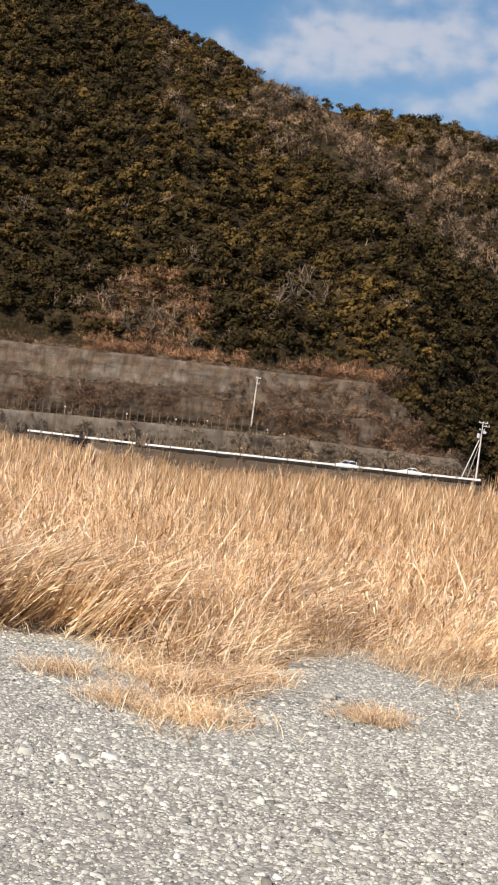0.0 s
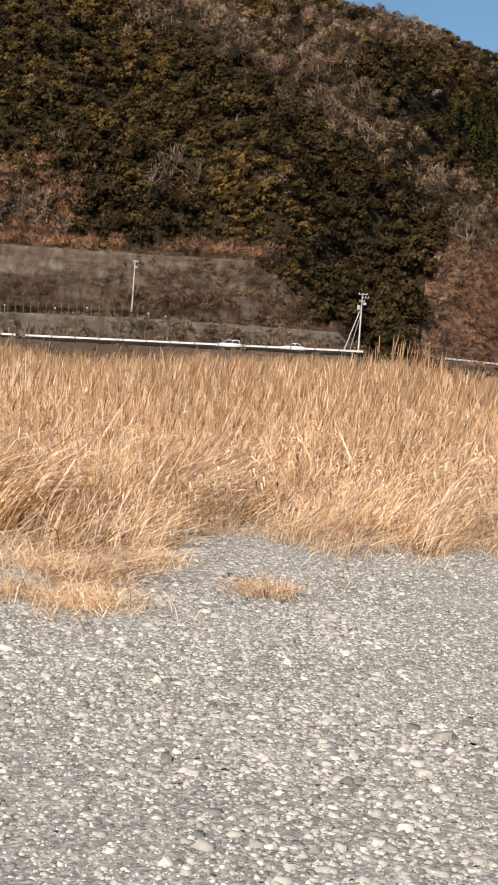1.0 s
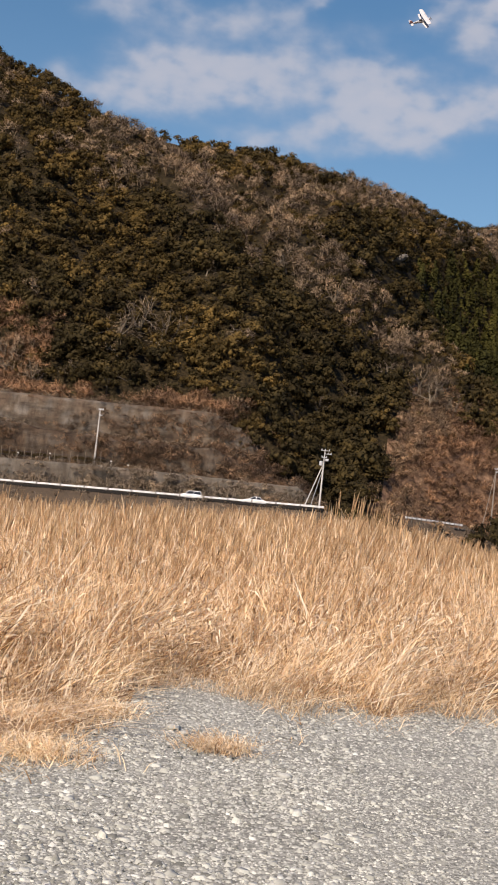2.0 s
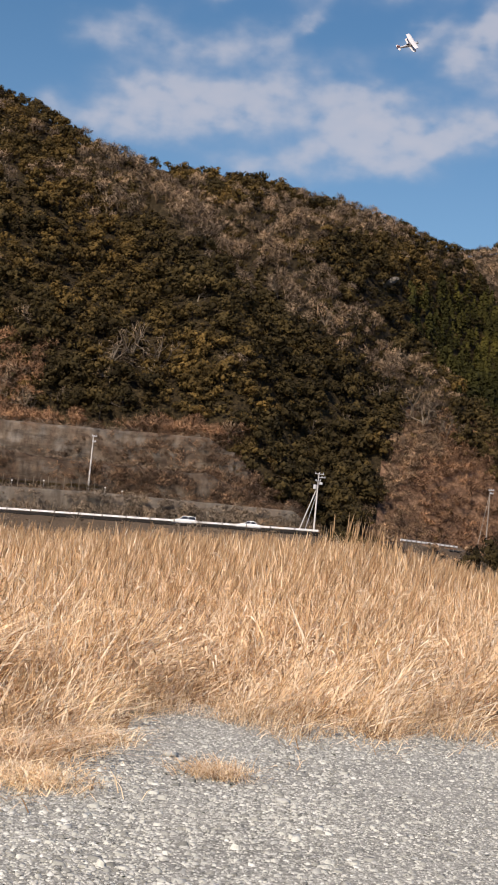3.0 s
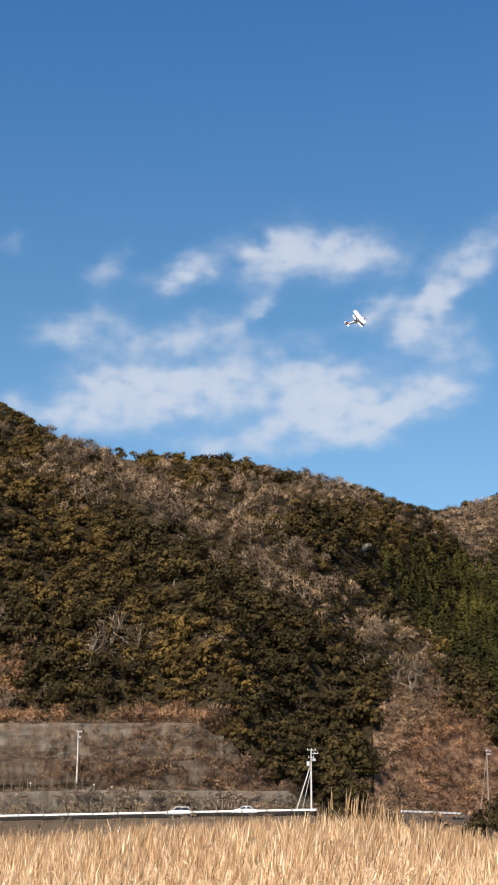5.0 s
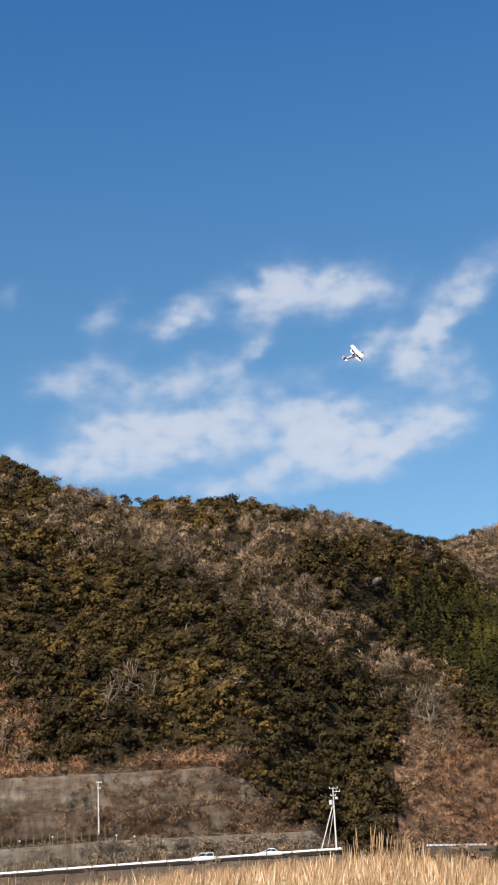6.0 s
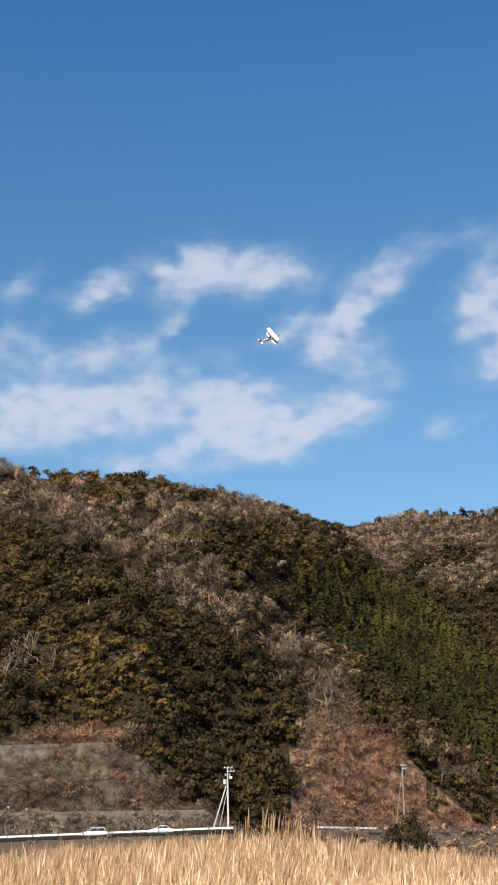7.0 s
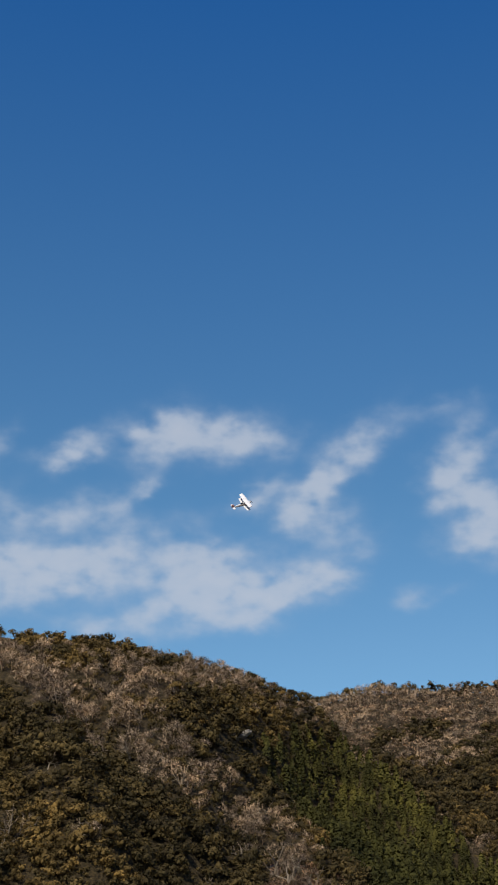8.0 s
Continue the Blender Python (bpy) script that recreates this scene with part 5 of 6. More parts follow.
    Q = np.stack([x, rng.uniform(245.9, 246.8, 430), road_z(x)], -1)
    VF = join([VF, strew(TWIGGY, Q, rng.uniform(0.3, 0.72, 430), rng)])
    n = 260
    x = rng.uniform(-90, 50, n)
    e = lerp(x, ROAD_Y)
    y = e - rng.uniform(1.2, 12, n)
    P2 = np.stack([x, y, land(x, y) - 0.1], -1)
    n2 = 230
    xs = np.concatenate([rng.uniform(-42, -1, 150), rng.uniform(-100, -1, 80)])
    VF = join([VF, strew(SOFT, np.stack([xs, rng.uniform(246.2, 246.9, n2), road_z(xs) + rng.uniform(0.0, 1.0, n2) * np.maximum(lerp(xs, LOW_TOP) - road_z(xs) - 1.2, 0.2)], -1), rng.uniform(0.5, 0.95, n2), rng)])
    low = strew(BRUSHES, P2, rng.uniform(0.4, 0.9, n), rng)
    n = 210
    x = np.concatenate([rng.uniform(10, 72, 160), rng.uniform(-58, 4, 50)])
    y = lerp(x, ROAD_Y) - rng.uniform(1.2, 11, n)
    bank = strew(BUSHES, np.stack([x, y, land(x, y) - 0.15], -1), np.concatenate([rng.uniform(0.5, 1.1, 160), rng.uniform(0.2, 0.4, 50)]), rng)
    x = rng.uniform(-9, 1.5, 45)
    bank = join([bank, strew(SOFT, np.stack([x, rng.uniform(245.4, 248.5, 45), road_z(x) - 0.1], -1), rng.uniform(0.45, 1.15, 45), rng)])
    stuff("bank_brush", bank, M_DRY, "brown brush on the bank below the road", "scrub")
    VF = join([VF, low])
    stuff("dry_scrub", VF, M_SCRUB, "grey dry scrub on terraces and levee", "scrub")


build_scrub()


# ---- trees that stand out singly ----
def tree_mesh(name, VF, mat):
    ob = arrays(name, VF[0], VF[1], mat, normals=VF[2] if len(VF) == 3 else None)
    me = ob.data
    bpy.data.objects.remove(ob)
    return me


def tree(kind, meshes, m, label, group):
    t = thing(kind, m, label, "tree", group)
    for nm, me in meshes:
        o = new(nm, me)
        o.parent = t
    return t


def build_single_trees():
    rng = np.random.default_rng(51)
    pale = []
    for i in range(5):
        lv, r2 = limbs(200 + i, 7.0, 0.85, (6, 5, 6), 0.2)
        wood = join([prisms(a, b, r0 * 1.1, r1 * 1.1) for a, b, r0, r1 in lv[:3]])
        a, b, r0, r1 = lv[3]
        tw = massed(ribbons(a, b, 0.035, 0, r2), (0, 0, 2))
        pale.append((("trunk", tree_mesh("trunk", wood, M_BARK)), ("crown", tree_mesh("crown", tw, M_TWIG))))
    dark = []
    for i in range(4):
        lv, r2 = limbs(220 + i, 6.0, 0.5, (5, 3), 0.16)
        wood = join([prisms(a, b, r0, r1) for a, b, r0, r1 in lv])
        dark.append((("trunk", tree_mesh("trunk", wood, M_BARK_DARK)), ("crown", tree_mesh("crown", crown(230 + i, 620, 3.1, 6.6, 0.22, 16, 0.12), M_EVERGREEN))))

    def on_hill(az, el):
        ds = np.arange(255, 480, 1.5)
        x, y = ds * math.sin(az * DEG), ds * math.cos(az * DEG)
        hit = np.nonzero(np.degrees(np.arctan2(land(x, y) - EYE, ds)) > el - 0.6)[0]
        k = hit[0] if len(hit) else 40
        return float(x[k]), float(y[k]), float(land(x[k], y[k]))
    for az, el, s in ((-15.25, 12.1, 1.5), (-15.1, 9.6, 1.2), (-19.0, 8.9, 1.3), (-13.5, 13.3, 1.0), (-18.1, 12.8, 1.0), (-12.3, 8.1, 1.1), (-12.7, 4.7, 1.2), (-11.8, 4.7, 1.2), (-16.2, 6.9, 1.0),
                      (-17.4, 5.8, 1.0), (-5.5, 9.9, 1.2), (-7.8, 7.2, 2.0), (-8.6, 6.9, 1.7), (-6.2, 7.1, 1.4), (-7.0, 6.6, 1.7), (-2.3, 10.2, 1.4), (-0.2, 9.3, 1.3), (2.7, 7.9, 1.4), (2.2, 6.6, 1.2), (3.9, 5.6, 1.7), (3.4, 6.2, 1.5), (-14.2, 5.0, 1.3), (-13.0, 5.4, 1.3), (-15.0, 5.6, 1.2),
                      (-13.6, 5.2, 1.2), (-0.5, 4.9, 0.9), (0.9, 5.4, 0.9), (-8.6, 6.2, 1.0), (4.9, 5.2, 1.3), (7.6, 3.8, 0.9), (8.4, 4.4, 0.8), (8.2, 3.0, 0.9), (9.4, 2.6, 0.9), (10.3, 2.2, 0.9), (-4.2, 7.3, 0.9), (-10.4, 5.2, 0.9)):
        x, y, z = on_hill(az, el)
        tree("leafless_tree", pale[int(rng.integers(5))], pose(x, y, z - 0.3, 0, 0, float(rng.uniform(0, 360))) @ Matrix.Scale(s, 4), "leafless tree with pale grey limbs on the hillside", "leafless trees on the hill")
    for az, el, s in ((-19.5, 5.2, 1.0), (-18.3, 5.0, 0.9), (-17.0, 4.9, 0.8), (-9.9, 5.0, 1.0), (-8.9, 4.9, 0.9), (-8.0, 5.2, 1.1), (-3.3, 4.9, 1.0), (-2.4, 4.3, 1.0), (-1.6, 3.6, 1.1), (-0.8, 3.0, 1.1), (-0.9, 2.0, 1.0),
                      (0.1, 3.8, 1.2), (0.2, 2.6, 1.1), (1.1, 3.2, 1.1), (1.6, 4.3, 1.1), (1.0, 1.9, 1.0), (2.0, 2.6, 0.9), (7.0, 3.9, 0.8), (6.4, 4.6, 0.8)):
        x, y, z = on_hill(az, el)
        tree("evergreen_tree", dark[int(rng.integers(4))], pose(x, y, z - 0.3, 0, 0, float(rng.uniform(0, 360))) @ Matrix.Scale(s, 4), "dark round evergreen tree at the foot of the hill", "evergreen trees at the hill's foot")
    # dark bushes in front of the road
    for az, dist, s in ((0.5, 229, 0.8), (1.0, 228, 1.15), (1.6, 226, 1.1), (2.3, 227, 1.0), (2.9, 228, 0.8), (6.3, 240, 0.85), (6.8, 252, 1.4), (7.6, 250, 0.8), (7.2, 246, 0.95), (5.9, 236, 0.55), (0.7, 222, 0.6), (1.3, 221, 0.75), (1.9, 222, 0.75), (2.6, 221, 0.72), (3.2, 223, 0.55)):
        x, y, _ = polar(az, dist)
        tree("evergreen_bush", dark[int(rng.integers(4))], pose(x, y, float(land(x, y)) - 0.3, 0, 0, float(rng.uniform(0, 360))) @ Matrix.Scale(s, 4), "dark green bush below the levee road", "bushes below the road")


build_single_trees()


def rock_outcrop():
    """Pale rock that shows between the trees, high on the spur."""
    rng = np.random.default_rng(57)
    bm = bmesh.new()
    bmesh.ops.create_icosphere(bm, subdivisions=3, radius=1)
    for v in bm.verts:
        n = noise.noise(v.co * 1.7) * 0.35 + noise.noise(v.co * 4.1) * 0.15
        v.co = Vector((v.co.x * 4.4, v.co.y * 1.6, v.co.z * 0.95)) * (1 + n)
    ds = np.arange(330, 470, 1.0)
    e = np.degrees(np.arctan2(land(ds * math.sin(1.95 * DEG), ds * math.cos(1.95 * DEG)) - EYE, ds))
    x, y, _ = polar(1.95, float(ds[int(np.argmax(e > 10.55))]))
    ob = part("rock_outcrop", bm, M_ROCK, None)
    ob.matrix_basis = pose(x, y, float(land(x, y)) + 1.2, 0, -24, 8)
    tagged(ob, "pale grey rock outcrop between dark trees", "rock")


def clearing():
    """Dry grass along the brow of the conifer plantation."""
    rng = np.random.default_rng(58)
    i = rng.integers(4, 9, 260)
    u = rng.uniform(0, 1, 260)
    L = np.array(CEDAR)
    P = L[i] * (1 - u[:, None]) + L[i + 1] * u[:, None] + np.stack([rng.normal(0, 2.0, 260), rng.normal(0.0, 2.5, 260), np.zeros(260)], -1)
    P[:, 2] = land(P[:, 0], P[:, 1])
    VF = strew(SOFT, P, rng.uniform(0.5, 1.0, 260), rng)
    stuff("dry_grass", VF, M_TWIG, "pale dry grass along the brow of the plantation", "grass")


rock_outcrop()
clearing()


# ---- reeds ----
def reed(seed, H, leaves, plume, lean, wst=0.006, droop=1.0, fan=0.45):
    """One dry reed: a bent stem, hanging leaf blades and a plume."""
    rng = np.random.default_rng(seed)
    u = np.array([0, 0.55, 1.0])
    S = np.stack([lean * H * u ** 1.7, 0.05 * H * rng.normal() * u ** 2, H * u * (1 - 0.42 * min(lean, 1.4) * u)], -1)
    side = np.array([math.cos(seed), math.sin(seed), 0]) * wst
    V = [S[0] - side, S[0] + side, S[1] + side * 0.8, S[1] - side * 0.8, S[2]]
    F = [(0, 1, 2), (0, 2, 3), (3, 2, 4)]
    for j in range(leaves):
        t = rng.uniform(0.12, 0.92)
        p = np.array([np.interp(t, u, S[:, k]) for k in range(3)])
        a = rng.uniform(0, 2 * math.pi)
        dr = np.array([0.7 * math.cos(a) + 0.35, 0.7 * math.sin(a), rng.uniform(0.35, 1.4)])
        dr /= np.linalg.norm(dr)
        ln = H * rng.uniform(0.1, 0.24)
        m = p + dr * ln * 0.55
        e = m + (dr + np.array([0.15, 0, -rng.uniform(0.1, 1.1) * droop])) * ln * 0.45
        sd = np.cross(dr, rng.normal(size=3))
        sd = sd / np.linalg.norm(sd) * wst * rng.uniform(0.4, 0.8)
        o = len(V)
        V += [p, m + sd, m - sd, e]
        F += [(o, o + 1, o + 2), (o + 2, o + 1, o + 3)]
    for j in range(plume):
        p = S[-1]
        a = rng.uniform(0, 2 * math.pi)
        dr = np.array([fan * math.cos(a) + 0.3, fan * math.sin(a), 1.0])
        dr /= np.linalg.norm(dr)
        ln = rng.uniform(0.07, 0.15)
        sd = np.array([-math.sin(a), math.cos(a), 0]) * rng.uniform(0.0025, 0.0055)
        o = len(V)
        V += [p - np.array([0, 0, 0.05]) - sd, p - np.array([0, 0, 0.05]) + sd, p + dr * ln]
        F += [(o, o + 1, o + 2)]
    return np.array(V), np.array(F)


REEDS_TALL = [reed(300 + i, 1.0, 5, 3 if i % 2 == 0 else 0, 0.03 + 0.05 * (i % 5), 0.0046) for i in range(20)]
REEDS_LOW = [reed(330 + i, 1.0, 4, 0, 0.3 + 0.22 * (i % 6), 0.0125) for i in range(20)]


PLUMED = [reed(420 + i, 1.0, 0, 11, 0.05 + 0.05 * (i % 5), 0.003, fan=0.3) for i in range(10)]
STEMS = [reed(390 + i, 1.0, 1, 0, 0.7 + 0.2 * (i % 4), 0.0125) for i in range(12)]


def reed_height(x, y):
    """How high the reeds stand: low along the gravel, man-high farther in."""
    s = shore(x, y)
    az = np.degrees(np.arctan2(x, y))
    full = lerp(az, [(-30, 1.5), (-17, 1.45), (-14, 1.38), (-11, 1.26), (-7, 1.4), (-2, 1.6), (1.5, 1.75), (3, 1.55), (6, 1.32), (10, 1.18), (20, 1.18)])
    g = lerp(s, [(-1, 0.1), (0, 0.17), (1.2, 0.36), (4, 0.82), (9, 0.98), (16, 1.0)]) 
    g = np.maximum(g, 0.1)
    low = lerp(s, [(-1, 0.16), (0, 0.28), (1.5, 0.6), (4, 1.1), (9, 1.4), (16, 1.65)])
    tangle = lerp(np.hypot(x, y), [(10.5, 0.5), (12.4, 0.72), (14, 1.0)])
    return tangle * (np.minimum(full * g / 0.98, full) * 0.5 + np.minimum(low, full) * 0.5 + 0.12 * vnoise(x / 0.7, y / 0.7, 61) + 0.10 * vnoise(x / 3.5, y / 3.5, 62))


def build_reeds():
    rng = np.random.default_rng(71)
    bands = ((8.5, 14, 9000), (12, 18, 19000), (18, 26, 15000), (26, 40, 8500), (40, 75, 3200))
    Vs = []
    lowV = []
    for r0, r1, n in bands:
        d = np.sqrt(rng.uniform(r0 * r0, r1 * r1, n))
        az = rng.uniform(-23, 14, n) * DEG
        x, y = d * np.sin(az), d * np.cos(az)
        s = shore(x, y)
        ok = (s > rng.uniform(-0.25, 0.5, n)) & (vnoise(x * 1.5, y * 1.5, 76) + rng.uniform(-0.3, 0.3, n) > lerp(s, [(0, -0.15), (3, -0.4), (8, -0.8), (12, -2)]))
        x, y, s, d = x[ok], y[ok], s[ok], d[ok]
        h = reed_height(x, y) * rng.uniform(0.6, 1.14, len(x))
        P = np.stack([x, y, land(x, y) - 0.02], -1)
        lodged = rng.uniform(0, 1, len(x)) < lerp(s, [(0, 0.97), (2.5, 0.88), (5, 0.55), (9, 0.22), (20, 0.06)])
        yaw = rng.normal(0.2, 0.75, len(x)) + rng.choice([0.0, 0.0, 0.0, 0.0, 3.1], len(x)) + 1.3 * vnoise(x / 1.2, y / 1.2, 72)
        for pats, m, bag in ((REEDS_TALL, ~lodged, Vs), (REEDS_LOW, lodged, lowV)):
            if m.any():
                bag.append(strew(pats, P[m], h[m], rng, yaw=yaw[m] if pats is REEDS_LOW else rng.uniform(0, 6.28, int(m.sum()))))
    # fallen straw on the stones along the edge
    n = 8500
    d, az = np.sqrt(rng.uniform(8 ** 2, 15 ** 2, n)), rng.uniform(-22, 12, n) * DEG
    x, y = d * np.sin(az), d * np.cos(az)
    s = shore(x, y) + 0.9 * vnoise(x * 0.9, y * 0.9, 73)
    ok = (s > -0.9 + rng.uniform(0, 0.9, n)) & (s < 1.2)
    x, y = x[ok], y[ok]
    lowV.append(strew(REEDS_LOW, np.stack([x, y, land(x, y) + 0.01], -1), rng.uniform(0.12, 0.4, len(x)), rng, flat=rng.uniform(0.1, 0.6, len(x))))
    # long stems pressed over to one side along the edge
    n = 5200
    d, az = np.sqrt(rng.uniform(9 ** 2, 19 ** 2, n)), rng.uniform(-21, 11, n) * DEG
    x, y = d * np.sin(az), d * np.cos(az)
    s = shore(x, y)
    ok = (s > 0.3) & (s < rng.uniform(1.5, 5.5, n))
    x, y, s = x[ok], y[ok], s[ok]
    up = reed_height(x, y)
    lowV.append(strew(STEMS, np.stack([x, y, land(x, y) + up * rng.uniform(0.0, 0.45, len(x))], -1), rng.uniform(0.35, 0.8, len(x)), rng,
                      yaw=rng.normal(0.1, 0.6, len(x)) + 0.9 * vnoise(x / 1.3, y / 1.3, 74), flat=np.minimum(0.9, up * rng.uniform(0.7, 1.2, len(x)))))
    # a swath of stems swept over to one side, arching above a dark hollow
    n = 1500
    d, az = np.sqrt(rng.uniform(12.2 ** 2, 14.2 ** 2, n)), rng.uniform(-21.5, -12, n) * DEG
    x, y = d * np.sin(az), d * np.cos(az)
    ok = shore(x, y) > 0.1
    x, y = x[ok], y[ok]
    lowV.append(strew(STEMS, np.stack([x, y, land(x, y) + rng.uniform(0, 0.22, len(x))], -1), rng.uniform(0.6, 1.0, len(x)), rng, yaw=rng.normal(-0.1, 0.45, len(x)), flat=rng.uniform(0.65, 1.3, len(x))))
    for bag, name, label in ((Vs, "reed_bed", "tall dry golden reeds standing along the gravel"), (lowV, "lodged_reeds", "bent dry straw-coloured grass at the reed bed's edge")):
        straw = M_REED if bag is Vs else M_STRAW
        stuff(name, join(bag), straw, label, "reeds")
    # brown plumes among the standing reeds
    n = 9000
    d, az = np.sqrt(rng.uniform(13.5 ** 2, 42 ** 2, n)), rng.uniform(-22, 13, n) * DEG
    x, y = d * np.sin(az), d * np.cos(az)
    ok = (shore(x, y) > 3.5) & (vnoise(x / 2.2, y / 2.2, 77) > -0.25)
    x, y = x[ok], y[ok]
    stuff("reed_plumes", strew(PLUMED, np.stack([x, y, land(x, y)], -1), reed_height(x, y) * rng.uniform(0.85, 1.12, len(x)), rng, yaw=rng.normal(0.2, 0.8, len(x))), M_PLUME,
          "brown feathery plumes over the reed bed", "reeds")
    # a few tall reeds with plumes that stand over the rest
    pats = []
    for i in range(5):
        st = reed(360 + i, 1.0, 2, 0, 0.08, 0.0026)
        pl = reed(380 + i, 0.02, 0, 7, 0.08, 0.003, fan=0.07)
        pats.append((tree_mesh("stem", st, M_REED), tree_mesh("plume", (pl[0] * np.array([0.7, 0.7, 1.0]) + np.array([0.08, 0, 0.97]), pl[1]), M_PLUME)))
    for i in range(84):
        az = float(rng.uniform(0.2, 3.3)) if i < 50 else float(rng.uniform(-18, 9))
        dist = float(rng.uniform(24, 30)) if i < 50 else float(rng.uniform(26, 45))
        x, y, _ = polar(az, dist)
        el = float(lerp(az, [(0.1, 0.85), (1.0, 1.5), (2.0, 1.2), (3.4, 0.5)])) * rng.uniform(0.6, 1.0) if i < 50 else float(lerp(az, [(-18, 0.2), (-10, 0.25), (0, 0.5), (9, -0.2)]))
        h = EYE + dist * math.tan(el * DEG) - float(land(x, y))
        t = thing("tall_reed", pose(x, y, float(land(x, y)) - 0.03, float(rng.normal(0, 3)), float(rng.normal(0, 4)), float(rng.normal(0, 40))) @ Matrix.Scale(h / 1.03, 4), "tall dry reed with a pale feathery plume", "reed", "tall plumed reeds")
        a, b = pats[int(rng.integers(5))]
        new("stem", a).parent = t
        new("plume", b).parent = t


build_reeds()


def grass_tufts():
    rng = np.random.default_rng(81)
    for az, dist, r, n in ((-2.88, 10.05, 0.24, 420), (-10.3, 9.2, 0.42, 700), (-13.4, 9.4, 0.2, 240), (-15.4, 10.2, 0.28, 320), (-7.8, 11.0, 0.3, 420), (-9.4, 10.4, 0.35, 460), (-11.8, 10.6, 0.35, 420)):
        x, y, _ = polar(az, dist)
        k = rng.normal(0, 0.5, (n, 2)) * np.array([r, r * 0.8])
        P = np.stack([k[:, 0], k[:, 1], np.zeros(n)], -1)
        V, F = strew(REEDS_LOW, P, rng.uniform(0.15, 0.33, n), rng, yaw=rng.uniform(0, 6.28, n))
        V[:, 2] = V[:, 2] * 0.65
        t = arrays("grass_tuft", V, F, M_STRAW)
        t.matrix_basis = Matrix.Translation((x, y, float(land(x, y)) - 0.01))
        tagged(t, "low tuft of dry yellow grass on the gravel", "grass", "grass tufts on the gravel")


grass_tufts()


# ---- stones ----
def pebble(seed, n=6):
    """A rounded river stone with few faces."""
    rng = np.random.default_rng(seed)
    ax = np.array([1.0, rng.uniform(0.62, 0.95), rng.uniform(0.28, 0.46)])
    V = [(0, 0, -1)]
    for z, r in ((-0.5, 0.88), (0.2, 1.0), (0.75, 0.62)):
        for k in range(n):
            a = 2 * math.pi * (k + 0.5 * (z > 0)) / n
            V.append((r * math.cos(a), r * math.sin(a), z))
    V.append((0, 0, 1))
    V = np.array(V) * ax * rng.uniform(0.7, 1.18, (len(V), 1))
    F = []
    for b in range(2):
        for k in range(n):
            a, c = 1 + b * n + k, 1 + b * n + (k + 1) % n
            F += [(a, c, c + n), (a, c + n, a + n)]
    for k in range(n):
        F += [(0, 1 + (k + 1) % n, 1 + k), (len(V) - 1, 1 + 2 * n + k, 1 + 2 * n + (k + 1) % n)]
    return V, np.array(F)


def tilted(V, rng, amount):
    """A stone tipped a little to any side."""
    a, t = rng.uniform(0, 2 * math.pi), rng.normal(0, amount)
    m = Matrix.Rotation(t, 3, Vector((math.cos(a), math.sin(a), 0)))
    return V @ np.array(m).T


def tiny(seed):
    """A small angular stone with a broken top."""
    rng = np.random.default_rng(seed)
    n = 6
    a = np.arange(n) * 2 * math.pi / n + rng.uniform(-0.35, 0.35, n)
    low = np.stack([np.cos(a), np.sin(a), np.full(n, -0.25)], -1) * rng.uniform(0.8, 1.15, (n, 1))
    top = np.stack([np.cos(a + 0.2) * 0.66, np.sin(a + 0.2) * 0.66, rng.uniform(0.3, 0.5, n)], -1) * rng.uniform(0.75, 1.15, (n, 1))
    V = np.concatenate([low, top]) * np.array([1, rng.uniform(0.55, 0.95), rng.uniform(0.75, 1.2)])
    F = [(k, (k + 1) % n, n + (k + 1) % n) for k in range(n)] + [(k, n + (k + 1) % n, n + k) for k in range(n)] + [(n, n + k, n + k + 1) for k in range(1, n - 1)]
    return tilted(V, rng, 0.22), np.array(F)


def chip(seed):
    """A stone chip of few faces."""
    rng = np.random.default_rng(seed)
    a = np.arange(4) * 1.5708 + rng.uniform(-0.4, 0.4, 4)
    V = np.array([(math.cos(t), math.sin(t) * 0.75, rng.uniform(-0.2, 0.1)) for t in a] + [(rng.uniform(-0.5, 0.1), rng.uniform(-0.3, 0.3), rng.uniform(0.4, 0.7)), (rng.uniform(0.1, 0.6), rng.uniform(-0.3, 0.3), rng.uniform(0.35, 0.7))])
    F = np.array([(0, 1, 5), (1, 4, 5), (1, 2, 4), (2, 3, 4), (3, 5, 4), (3, 0, 5)])
    return tilted(V, rng, 0.3), F


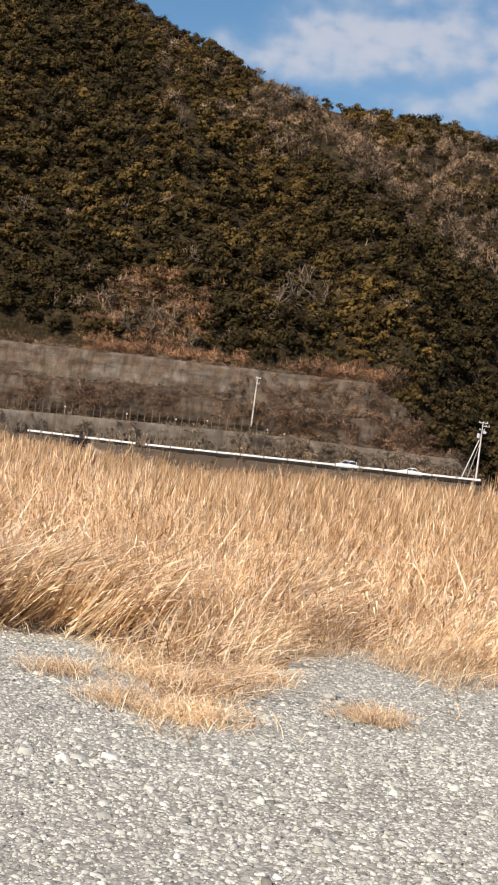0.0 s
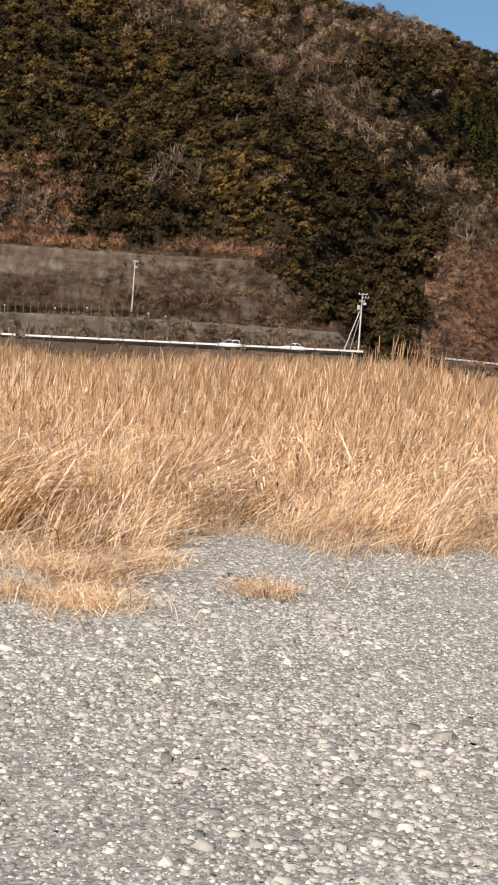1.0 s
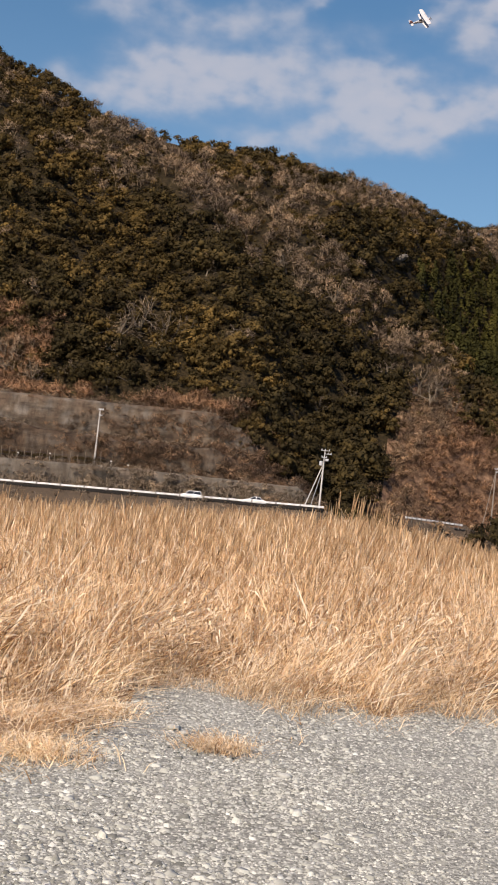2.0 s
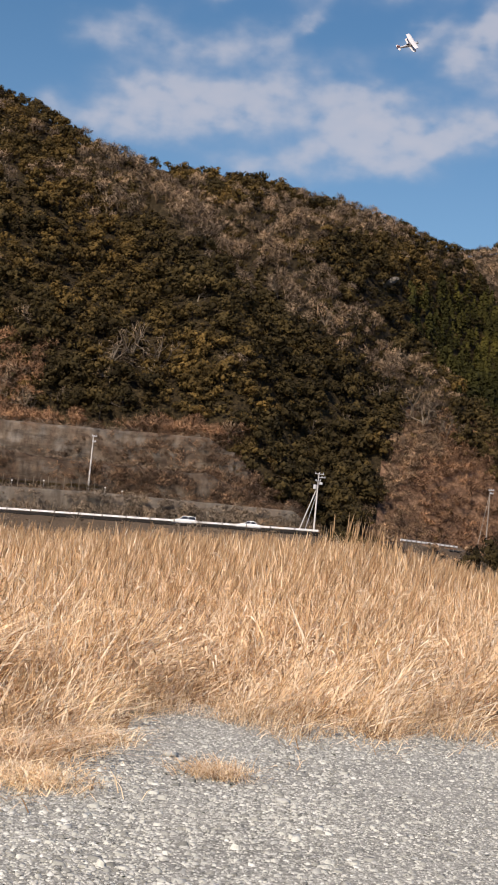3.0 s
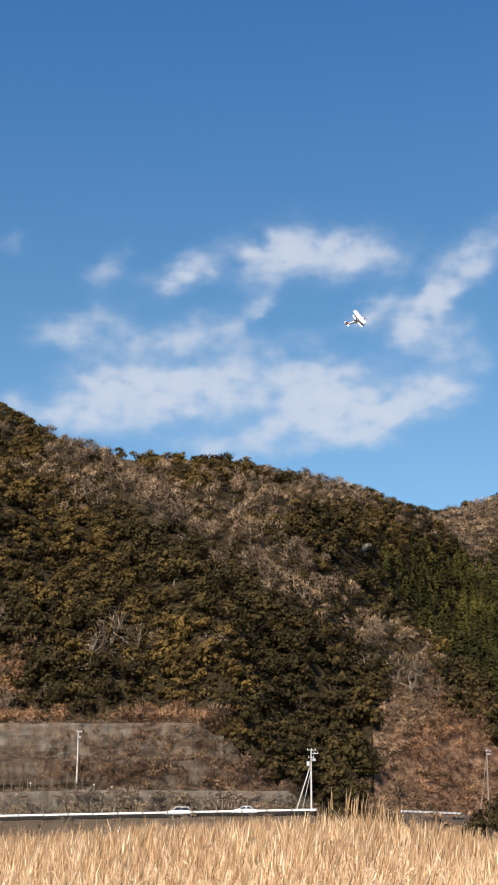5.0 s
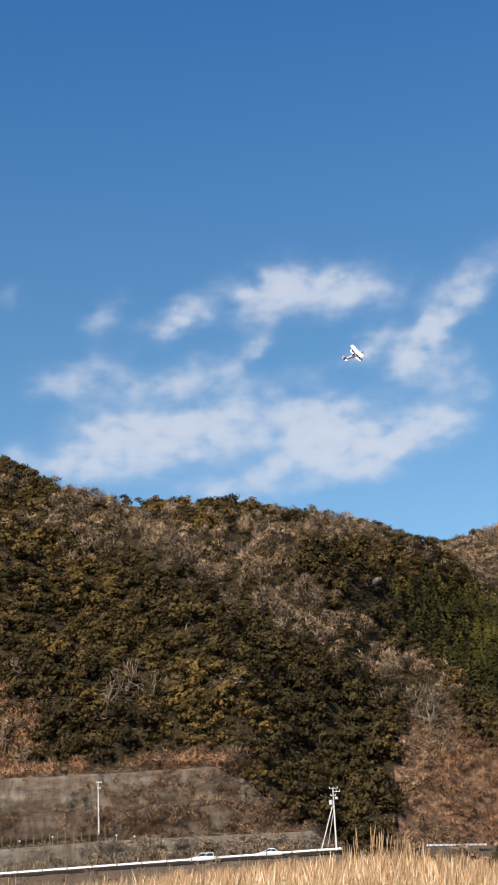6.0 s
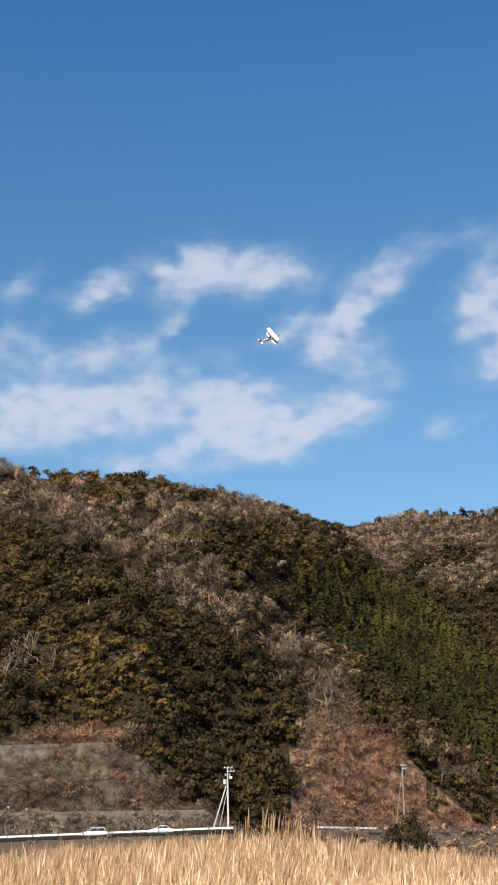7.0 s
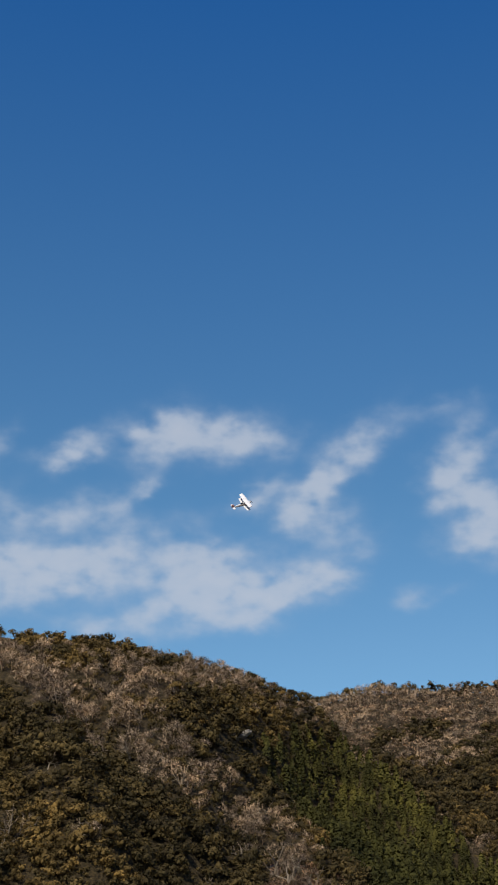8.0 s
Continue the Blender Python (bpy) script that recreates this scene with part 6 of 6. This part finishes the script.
def build_stones():
    rng = np.random.default_rng(91)
    n = 140000
    d = np.sqrt(rng.uniform(4.1 ** 2, 15.6 ** 2, n))
    az = rng.uniform(-20.5, 9.5, n) * DEG
    x, y = d * np.sin(az), d * np.cos(az)
    ok = (shore(x, y) < 0.6) & (rng.uniform(0, 1, n) < lerp(d, [(4, 0.75), (5.5, 1.0), (8.5, 1.0), (10.5, 0.66), (15, 0.45)]))
    x, y, d = x[ok], y[ok], d[ok]
    small = rng.uniform(0, 1, len(x)) < 0.73
    size = np.where(small, np.exp(rng.normal(math.log(0.0092), 0.42, len(x))), np.exp(rng.normal(math.log(0.0132), 0.46, len(x)))) * (1 + 0.25 * vnoise(x / 0.9, y / 0.9, 92))
    P = np.stack([x, y, land(x, y) - 0.02 * size], -1)
    flat = rng.uniform(0.55, 1.2, len(x))
    V, F = join([strew([tiny(400 + i) for i in range(24)], P[~small], size[~small], rng, flat=flat[~small]), strew([chip(425 + i) for i in range(30)], P[small], size[small], rng, flat=flat[small])])
    ob = arrays("gravel", V, F, M_PEBBLE)
    tagged(ob, "grey and white river pebbles covering the bar", "gravel", kind="stuff")
    meshes = [tree_mesh("stone", pebble(430 + i), M_STONE) for i in range(10)]
    made = 0
    while made < 300:
        dd, aa = math.sqrt(rng.uniform(4.0 ** 2, 14 ** 2)), rng.uniform(-20, 10) * DEG
        px, py = dd * math.sin(aa), dd * math.cos(aa)
        if float(shore(px, py)) > 0.2:
            continue
        o = new("stone", meshes[int(rng.integers(10))])
        s = float(np.exp(rng.normal(math.log(0.019), 0.33)))
        o.parent = ground
        o.matrix_basis = pose(px, py, float(land(px, py)) - 0.05 * s, float(rng.normal(0, 8)), float(rng.normal(0, 8)), float(rng.uniform(0, 360))) @ Matrix.Scale(s, 4)
        made += 1
    for az, dist, s in ((-4.8, 10.75, 0.075), (-4.3, 10.6, 0.05), (-14.5, 9.6, 0.07), (-14.0, 9.5, 0.05), (-0.2, 9.2, 0.055)):
        px, py, _ = polar(az, dist)
        o = new("stone", meshes[2])
        o.parent = ground
        o.matrix_basis = pose(px, py, float(land(px, py)) + 0.15 * s, 0, 0, 40 * s * 100) @ Matrix.Scale(s, 4)


build_stones()
